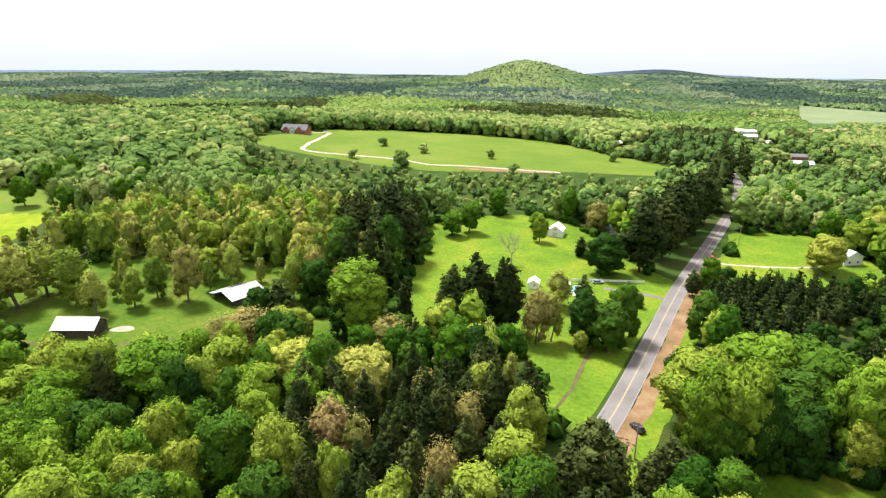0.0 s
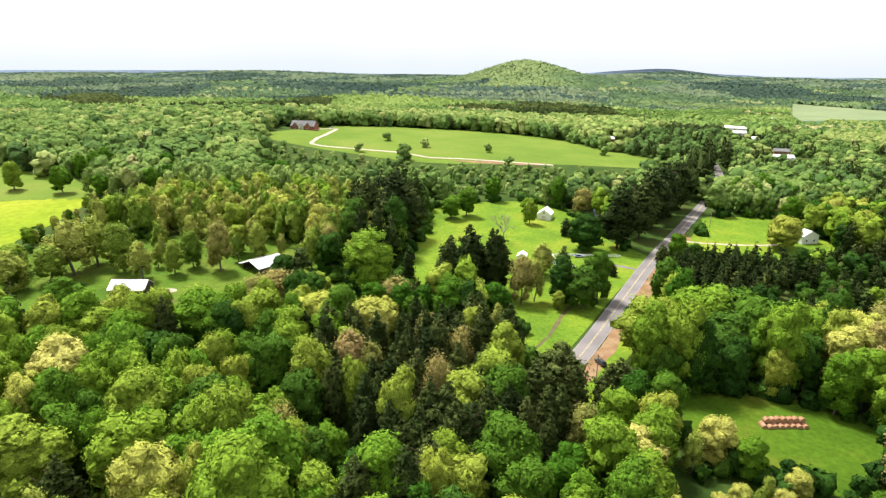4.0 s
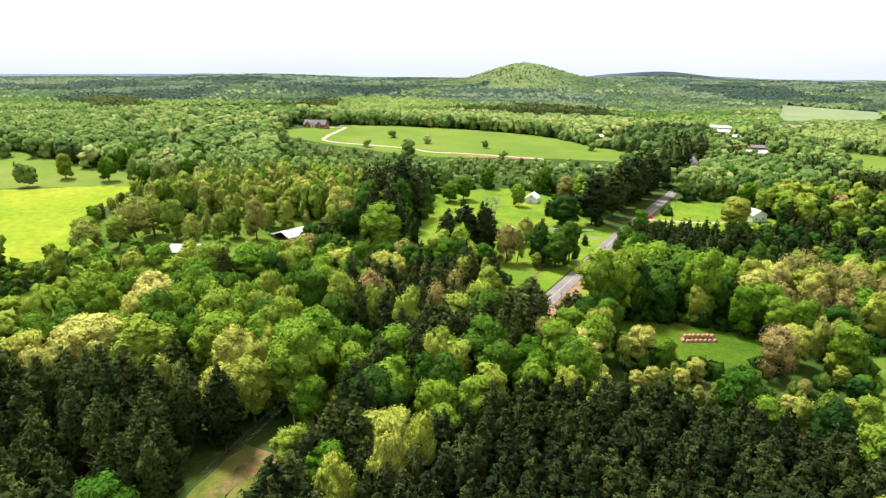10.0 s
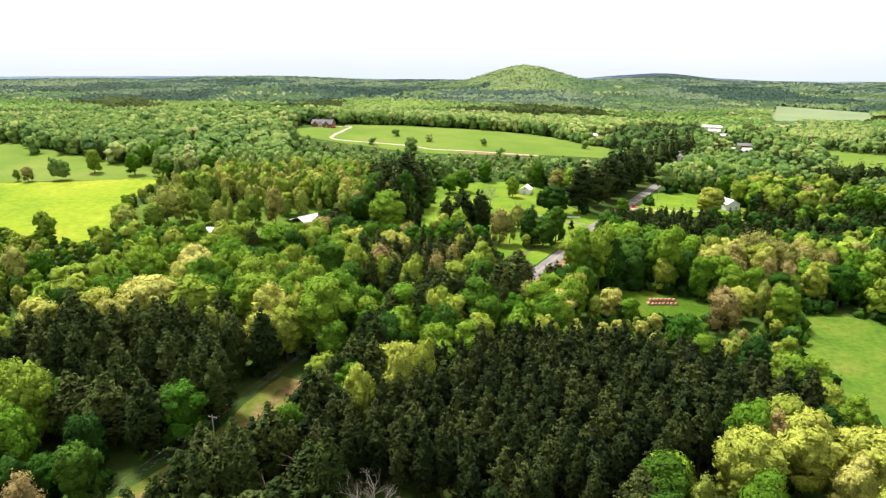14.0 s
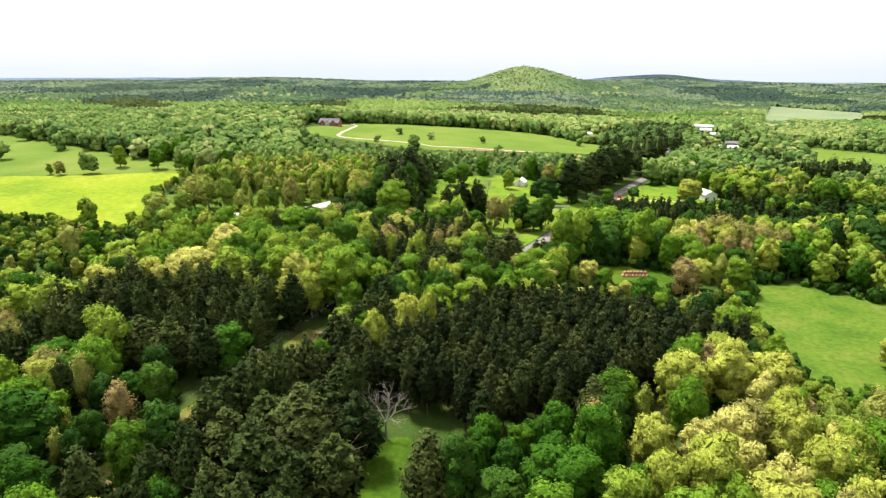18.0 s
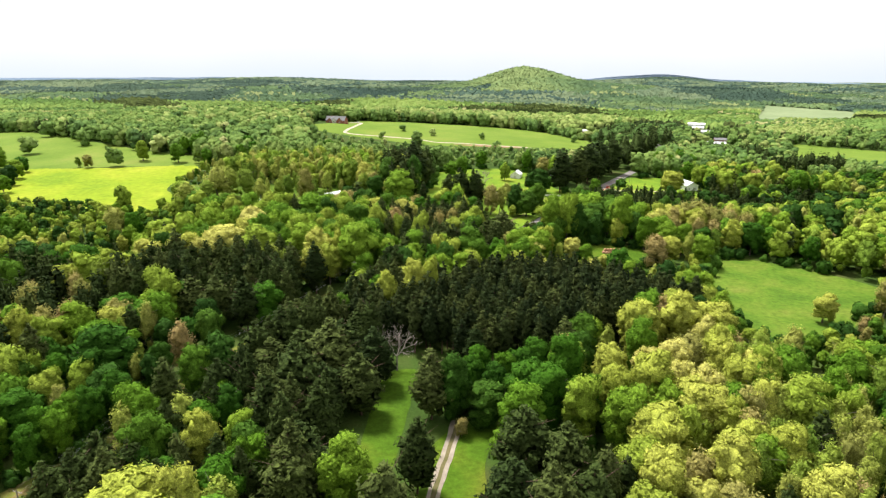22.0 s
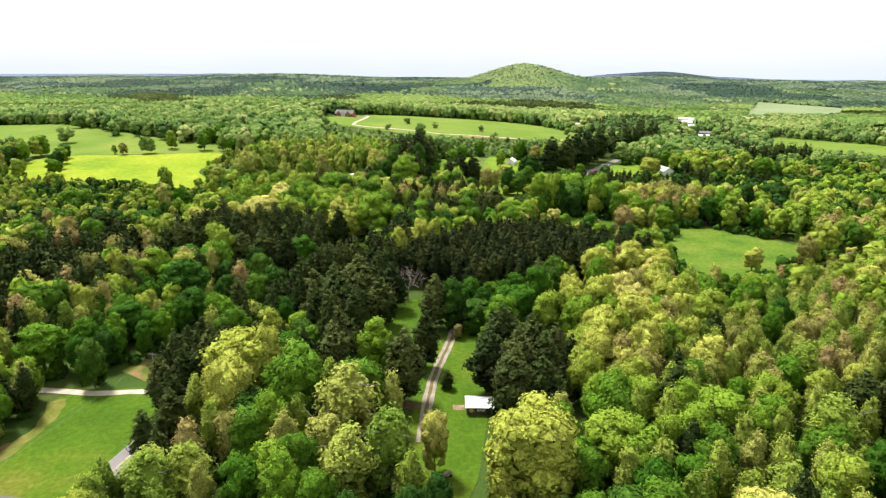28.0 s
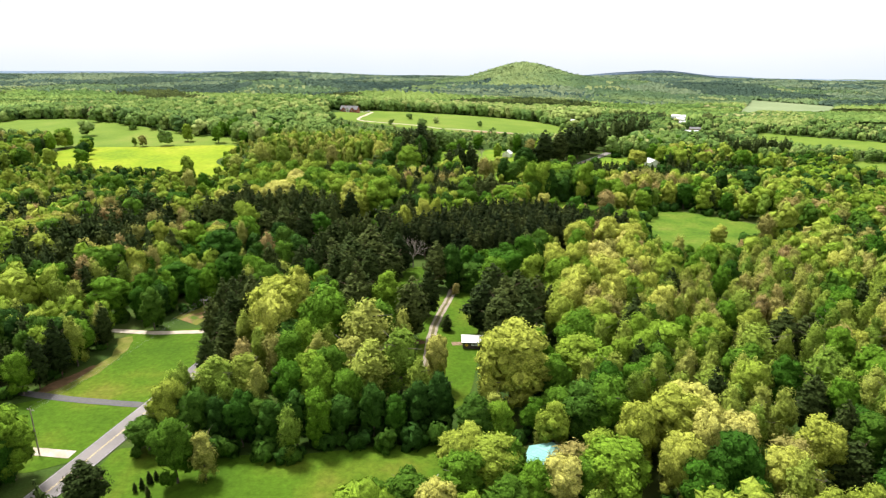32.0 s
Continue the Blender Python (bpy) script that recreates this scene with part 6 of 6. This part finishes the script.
# sheds and houses round the meadow
house("white_shed", "white barn-shaped shed standing in the meadow", 56.9, 296, -20, 7.5, 9, 3.2, 2.6, M_WHITE, M_WHITE, "shed", windows=(("front", 0, 3.4, 0.9, 0.9),), door=("front", 0, 2.2, 2.3, M_SIDING), trim=M_SIDING, over=0.25)
house("garden_shed", "small white garden shed beside the pool", 34.5, 224, -14, 4.2, 5, 2.5, 1.3, M_WHITE, M_WHITE, "shed", windows=(("front", 0.4, 1.3, 0.7, 0.7),), trim=M_SHINGLE, over=0.2)
house("bungalow", "low house with a grey-blue shingle roof behind trees", 93, 301, 75, 9, 15, 2.7, 2.0, M_SIDING, M_BLUEROOF, "house", windows=(("left", -4, 1.0, 1.4, 1.2), ("left", 3, 1.0, 1.4, 1.2)), door=("left", 0, 1.0, 2.05, M_WHITE), chimney=True)
house("white_house", "white house with a pale tin roof beside a tree", 181, 262, 12, 9.5, 12, 4.2, 2.4, M_WHITE, M_TIN, "house", windows=(("front", -2.2, 1.0, 1.2, 1.2), ("front", 2.2, 1.0, 1.2, 1.2), ("left", 0, 1.0, 1.2, 1.2)), door=("front", 0, 1.0, 2.05, M_WHITE), over=0.6, ribs=1.2)
house("cottage", "small cottage with a pale grey roof among trees", -37, 158, 60, 7, 10, 2.6, 1.9, M_SIDING, M_TIN, "house", windows=(("left", -2, 1.0, 1.1, 1.1), ("left", 2.5, 1.0, 1.1, 1.1)), door=("left", 0.3, 1.0, 2.05, M_WHITE))
house("well_house", "tiny white pump house at the yard's edge", -46, 182, 20, 2.4, 2.8, 1.8, 0.8, M_WHITE, M_WHITE, "shed", door=("front", 0, 0.8, 1.7, M_SIDING), over=0.15)
house("teal_roof_house", "house with a teal metal roof hidden in trees", 21, -168, -20, 9, 14, 2.8, 2.0, M_SIDING, M_TEAL, "house", windows=(("front", 0, 1.0, 1.2, 1.2),), ribs=0.6, over=0.6)

# the brick house on the hill, with its cross gables
hill_house = house("hill_house", "large brick house with steep dark roofs on the hill", -133, 572, 78, 12, 24, 3.4, 4.6, M_BRICK, M_SHINGLE, "house", windows=(("left", -9, 1.0, 1.6, 1.6), ("left", 9.5, 1.0, 1.6, 1.6)), chimney=True)
for at, wide in ((-6.5, 6.5), (0.5, 4.6), (6.2, 6.5)):
    bm = bmesh.new()
    top = 3.2 + wide * 0.52
    v = [bm.verts.new(p) for p in ((-8.2, at - wide / 2, -0.6), (-8.2, at + wide / 2, -0.6), (-8.2, at + wide / 2, 3.2), (-8.2, at, top), (-8.2, at - wide / 2, 3.2))]
    u = [bm.verts.new((-3.0, p.co.y, p.co.z)) for p in v]
    bm.faces.new(v)
    bm.faces.new(u[::-1])
    for i in range(5):
        bm.faces.new((v[i - 1], u[i - 1], u[i], v[i]))
    bmesh.ops.recalc_face_normals(bm, faces=bm.faces)
    part("gable", bm, M_SIDING if at == 0.5 else M_BRICK, hill_house)
    for s in (-1, 1):
        bm = bmesh.new()
        q = [(-8.6, at + s * (wide / 2 + 0.3), 2.95), (-1.5, at + s * (wide / 2 + 0.3), 2.95), (-1.5, at + s * 0.02, top + 0.16), (-8.6, at + s * 0.02, top + 0.16)]
        slab(bm, *(q if s < 0 else q[::-1]), 0.14)
        part("gable_roof", bm, M_SHINGLE, hill_house)
    window_part(hill_house, -8.2, at, 0.9, 1.5, 1.7, "left", M_WHITE)
box_part("terrace", (-9.5, -8.3, -18, -12.2, -0.6, 0.9), M_BRICK, hill_house, "low brick terrace wall")

# the cabin by the lane
cabin = house("cabin", "dark board cabin with a pale tin roof by the lane", 8.4, -102.2, 90, 5.2, 6.6, 2.5, 0.9, M_OLDWOOD, M_TIN, "cabin", windows=(("left", 0.2, 1.3, 0.9, 0.6), ("left", -0.9, 1.3, 0.9, 0.6)), door=("left", -2.3, 0.9, 2.0, M_BLACK), ribs=0.7, boards=0.35, over=0.45)
sign = new("warning_sign")
sign.parent = cabin
sign.location = (-2.63, 2.1, 1.35)
bm = bmesh.new()
d = 0.62
box(bm, -0.03, 0, -d / 1.414, d / 1.414, -d / 1.414, d / 1.414)
bmesh.ops.rotate(bm, cent=(0, 0, 0), matrix=Matrix.Rotation(radians(45), 3, "X"), verts=bm.verts)
part("sign_plate", bm, M_SIGN, sign, "yellow diamond sign plate")
box_part("sign_mark", (-0.045, -0.031, -0.16, 0.16, -0.12, 0.12), M_BLACK, sign, "black mark on yellow sign", 0)
bench = thing("wood_stack", 3.2, -101.5, ground_z(3, -101), 12, "untidy stack of red and bare boards beside the cabin", "lumber")
for i in range(9):
    mat = M_REDBOARD if i % 3 == 0 else M_PLANK
    b = box_part("board", (-1.6, 1.6, -0.13, 0.13, 0, 0.07), mat, bench)
    b.location, b.rotation_euler = (RNG.uniform(-0.2, 0.2), -1.1 + 0.27 * i, 0.08 * (i % 3)), (0, 0, RNG.uniform(-0.25, 0.25))
cart = thing("log_cart", -0.2, -129.5, 0, 40, "small wooden cart loaded with pale logs", "cart")
box_part("bed", (-1.3, 1.3, -0.7, 0.7, 0.55, 0.7), M_PLANK, cart)
for sx in (-0.75, 0.75):
    bm = bmesh.new()
    bmesh.ops.create_cone(bm, cap_ends=True, segments=14, radius1=0.36, radius2=0.36, depth=0.16, matrix=Matrix.Translation((sx, -0.75, 0.36)) @ Matrix.Rotation(radians(90), 4, "X"))
    bmesh.ops.create_cone(bm, cap_ends=True, segments=14, radius1=0.36, radius2=0.36, depth=0.16, matrix=Matrix.Translation((sx, 0.75, 0.36)) @ Matrix.Rotation(radians(90), 4, "X"))
    part("wheel_pair", bm, M_RUBBER, cart)
for i in range(5):
    bm = bmesh.new()
    bmesh.ops.create_cone(bm, cap_ends=True, segments=9, radius1=0.16, radius2=0.13, depth=2.3, matrix=Matrix.Translation((0, -0.45 + 0.3 * (i % 4), 0.86 + 0.27 * (i // 4))) @ Matrix.Rotation(radians(90), 4, "Y"))
    part("log", bm, M_PLANK if i % 2 else M_POLE, cart)

# the pool with deck and slide, and the white fence
pool = thing("swimming_pool", 49.5, 222.5, ground_z(49, 222), 10, "round-ended blue pool with a white deck and slide", "pool")


def oval(bm, rx, ry, z0, z1, inner=0.0):
    n = 28
    pts = [(rx * math.cos(6.2832 * i / n), ry * math.sin(6.2832 * i / n)) for i in range(n)]
    rings = [[bm.verts.new((x, y, z)) for x, y in pts] for z in (z0, z1)]
    for i in range(n):
        bm.faces.new((rings[0][i - 1], rings[0][i], rings[1][i], rings[1][i - 1]))
    if inner:
        k = [[bm.verts.new((x * inner, y * inner, z)) for x, y in pts] for z in (z0, z1)]
        for i in range(n):
            bm.faces.new((rings[1][i - 1], rings[1][i], k[1][i], k[1][i - 1]))
            bm.faces.new((k[1][i - 1], k[1][i], k[0][i], k[0][i - 1]))
    else:
        bm.faces.new(rings[1])


bm = bmesh.new()
oval(bm, 4.6, 2.9, -0.3, 0.5, 0.93)
part("pool_wall", bm, M_WHITE, pool, "white pool rim")
bm = bmesh.new()
oval(bm, 4.27, 2.69, -0.2, 0.3)
part("water", bm, M_POOLWATER, pool, "bright blue water")
box_part("deck", (-2.6, 5.6, -8.5, -3.1, -0.2, 0.14), M_SIDING, pool, "white pool deck")
bm = bmesh.new()
slab(bm, (-0.5, 4.6, 2.2), (0.4, 4.6, 2.2), (0.4, 2.2, 0.6), (-0.5, 2.2, 0.6), 0.12)
box(bm, -0.5, -0.4, 4.6, 4.7, 0, 2.2)
box(bm, 0.3, 0.4, 4.6, 4.7, 0, 2.2)
part("slide", bm, M_WHITE, pool, "white water slide")

fence = thing("fence", 50.6, 231.2, 0, 0, "long low white board fence across the meadow", "fence")
for i in range(16):
    x = 50.6 + 1.97 * i
    y = 231.2 - 0.07 * i
    z = ground_z(x, y)
    box_part("post", (1.97 * i - 0.07, 1.97 * i + 0.07, -0.07 * i - 0.07, -0.07 * i + 0.07, z - 0.4, z + 1.25), M_WHITE, fence)
    if i < 15:
        for k in range(3):
            box_part("rail", (1.97 * i + 0.07, 1.97 * i + 1.9, -0.07 * i - 0.1, -0.07 * i - 0.06, z + 0.25 + 0.34 * k, z + 0.52 + 0.34 * k), M_WHITE, fence, "", 0)


def vehicle(name, label, x, y, turn, paint, tall=1.5):
    ob = thing(name, x, y, ground_z(x, y) + 0.12, turn, label, "car")
    body = bmesh.new()
    box(body, -2.2, 2.2, -0.88, 0.88, 0.32, 0.92)
    part("body", softened(body, 0.14), paint, ob)
    cab = bmesh.new()
    v = box(cab, -1.9, 0.9, -0.8, 0.8, 0.9, tall - 0.06)
    for p in v:
        if p.co.z > 1:
            p.co.x *= 0.78
            p.co.y *= 0.82
    part("glasshouse", softened(cab, 0.06), M_GLASS, ob, "dark car windows")
    box_part("car_roof", (-1.5, 0.68, -0.66, 0.66, tall - 0.08, tall), paint, ob, "", 0.03)
    for sx in (-1.35, 1.35):
        for sy in (-0.8, 0.8):
            wheel = bmesh.new()
            bmesh.ops.create_cone(wheel, cap_ends=True, segments=16, radius1=0.34, radius2=0.34, depth=0.22, matrix=Matrix.Rotation(radians(90), 4, "X"))
            w = part("wheel", wheel, M_RUBBER, ob)
            w.location = (sx, sy, 0.34)
            rim = bmesh.new()
            bmesh.ops.create_cone(rim, cap_ends=True, segments=12, radius1=0.2, radius2=0.17, depth=0.25, matrix=Matrix.Rotation(radians(90), 4, "X"))
            part("rim", rim, M_STEEL, w)
    for sy in (-0.62, 0.62):
        box_part("headlight", (2.14, 2.22, sy - 0.2, sy + 0.2, 0.62, 0.8), M_LAMP, ob, "", 0.02)
        box_part("tail_light", (-2.22, -2.14, sy - 0.16, sy + 0.16, 0.62, 0.84), M_TAIL, ob, "", 0.02)
    return ob


vehicle("parked_car", "black car parked on the clay beside the road", 45.2, 128.6, 110, car_paint("black_car_paint", (0.012, 0.012, 0.014)))
vehicle("parked_car", "bright red car parked at the road's edge", 121.4, 262, 65, car_paint("red_car_paint", (0.62, 0.015, 0.02)), 1.7)
vehicle("parked_car", "silver-blue car parked at the white fence", 61, 229, 5, car_paint("blue_car_paint", (0.28, 0.34, 0.42)))
vehicle("parked_car", "white car parked outside the hill house", -109, 588, 20, car_paint("white_car_paint", (0.75, 0.75, 0.74)))

# stacked round bales
bale_mesh = bmesh.new()
bmesh.ops.create_cone(bale_mesh, cap_ends=True, segments=18, radius1=0.72, radius2=0.72, depth=1.25, matrix=Matrix.Rotation(radians(90), 4, "X"))
bmesh.ops.bevel(bale_mesh, geom=[e for e in bale_mesh.edges if abs(e.verts[0].co.y - e.verts[1].co.y) < 0.01], offset=0.1, segments=2, affect="EDGES", profile=0.6)
for p in bale_mesh.verts:
    p.co += Vector(noise.noise_vector(p.co * 2.3)) * 0.05
BALE = bpy.data.meshes.new("hay_bale")
bale_mesh.to_mesh(BALE)
bale_mesh.free()
BALE.materials.append(M_HAY)
for row in range(2):
    for tier in range(1 + row):
        for i in range(8 - (tier % 2)):
            ob = new("hay_bale", BALE)
            x = 77.2 + 1.46 * i + 0.73 * (tier % 2) + RNG.uniform(-0.08, 0.08) + 0.3 * row
            y = 96.6 + 1.35 * row + RNG.uniform(-0.2, 0.2)
            ob.matrix_world = pose(x, y, 0.7 + 1.2 * tier, RNG.uniform(-3, 3), RNG.uniform(0, 360), 4 + RNG.uniform(-5, 5))
            tagged(ob, "round rust-brown hay bale in a stack", "hay bale", "stacked hay bales")
trunk_v, trunk_f = limb((0, 0, 0.25), (5.4, -3.4, 0.12), 0.18, 0.08, 8)
tagged(new("fallen_log", data_mesh("fallen_log", trunk_v, trunk_f, M_POLE)), "pale fallen log lying in the grass", "log").location = (92.2, 96.2, 0)

# power line: poles with cross-arm and insulators, and the wires between them
POLES = [(-92, -161), (-79, -94.8), (-69.2, -38.5), (-52.2, 0), (-36.8, 43.5)]


def pole(x, y, h, turn, arm=True):
    ob = thing("utility_pole", x, y, ground_z(x, y), turn, "weathered wooden utility pole with a short cross-arm", "pole", "poles of the power line")
    v, f = limb((0, 0, -0.8), (0, 0, h), 0.17, 0.11, 10)
    post = new("post", data_mesh("post", v, f, M_POLE))
    post.parent = ob
    if arm:
        box_part("cross_arm", (-1.1, 1.1, 0.1, 0.2, h - 0.75, h - 0.6), M_POLE, ob)
        for sx in (-1.0, 0.45, 1.0):
            bm = bmesh.new()
            bmesh.ops.create_cone(bm, cap_ends=True, segments=8, radius1=0.07, radius2=0.04, depth=0.2, matrix=Matrix.Translation((sx, 0.15, h - 0.5)))
            part("insulator", bm, M_CERAMIC, ob)
    return ob


HIGH = 12.0
for x, y in POLES:
    pole(x, y, HIGH, -18)
pole(41, 117.5, 9.0, -30)
pole(144, 284, 10.5, -30)
pole(172, 345, 10.5, -30)


def wire(a, b, sag):
    a, b = Vector(a), Vector(b)
    pts = [a.lerp(b, i / 10) - Vector((0, 0, sag * 4 * (i / 10) * (1 - i / 10))) for i in range(11)]
    flat = Vector((b - a).yx)
    across = Vector((flat.x, -flat.y, 0)).normalized() * 0.009
    up = Vector((0, 0, 0.009))
    v = np.array([p + o for p in pts for o in (across, up, -across, -up)])
    f = []
    for i in range(10):
        for k in range(4):
            j, m = 4 * i + k, 4 * i + (k + 1) % 4
            f += [(j, m, m + 4), (j, m + 4, j + 4)]
    f = np.array(f)
    tagged(new("power_cable", data_mesh("power_cable", v, f, M_WIRE)), "thin grey power cable sagging between poles", "cable", "cables of the power line")


turn = Matrix.Rotation(radians(-18), 3, "Z")
for (x0, y0), (x1, y1) in zip(POLES, POLES[1:] + [(41, 117.5)]):
    for sx in (-1.0, 0.45, 1.0):
        o = turn @ Vector((sx, 0.15, 0))
        h0, h1 = HIGH - 0.4, HIGH - 0.4
        wire((x0 + o.x, y0 + o.y, h0), (x1 + o.x, y1 + o.y, h1 if x1 < 0 else 8.6), 0.9)

# farms and houses of the village beyond
FAR_HOUSES = [(183.5, 650, 70, 9, 20, M_TIN, M_REDBOARD), (421, 845, 60, 14, 30, M_WHITE, M_WHITE), (407, 938, 80, 10, 22, M_TIN, M_WHITE), (345, 582, 75, 9, 16, M_SHINGLE, M_BRICK), (319, 535, 80, 9, 20, M_TIN, M_SIDING), (600, 1076, 65, 13, 26, M_TIN, M_WHITE), (409, 1020, 20, 9, 14, M_TIN, M_WHITE), (392, 772, 70, 10, 16, M_WHITE, M_SIDING), (470, 900, 40, 10, 18, M_SHINGLE, M_WHITE), (372, 700, 100, 9, 16, M_TIN, M_SIDING)]
for x, y, turn_deg, w, l, roof_mat, wall_mat in FAR_HOUSES:
    house("village_house", "distant village house with " + ("a pale roof" if roof_mat in (M_TIN, M_WHITE) else "a dark shingle roof"), x, y, turn_deg, w, l, 3.2, 2.4, wall_mat, roof_mat, "house", windows=(("left", -l * 0.25, 1.0, 1.4, 1.3), ("left", l * 0.25, 1.0, 1.4, 1.3)), door=("left", 0, 1.1, 2.05, M_SHINGLE), group="houses of the village")

# a pale bent trunk leaning at the lawn's edge
ob = thing("bent_trunk", -2.1, -172.2, ground_z(-2.1, -172.2), 0, "bare white bent trunk leaning at the lawn's edge", "tree")
v, f = joined([limb((0, 0, -0.3), (0.3, 0, 1.6), 0.2, 0.17, 8), limb((0.3, 0, 1.6), (-0.3, 0.1, 3.2), 0.17, 0.14, 8), limb((-0.3, 0.1, 3.2), (0.5, 0, 4.6), 0.14, 0.09, 8)])
trunk = new("trunk", data_mesh("trunk", v, f, M_WHITE))
trunk.parent = ob
# a row of small cedars on the lawn
for x, y, h in [(-64.2, -173.3, 2.4), (-63.3, -172.2, 2.6999999999999997), (-62.5, -170.4, 3.0), (-61.6, -169.3, 2.4), (-61.0, -174.6, 2.6999999999999997)]:
    plant_tree("cedar", x, y, h, 1.1, "small dark cedar planted on the lawn", "cedars on the lawn")
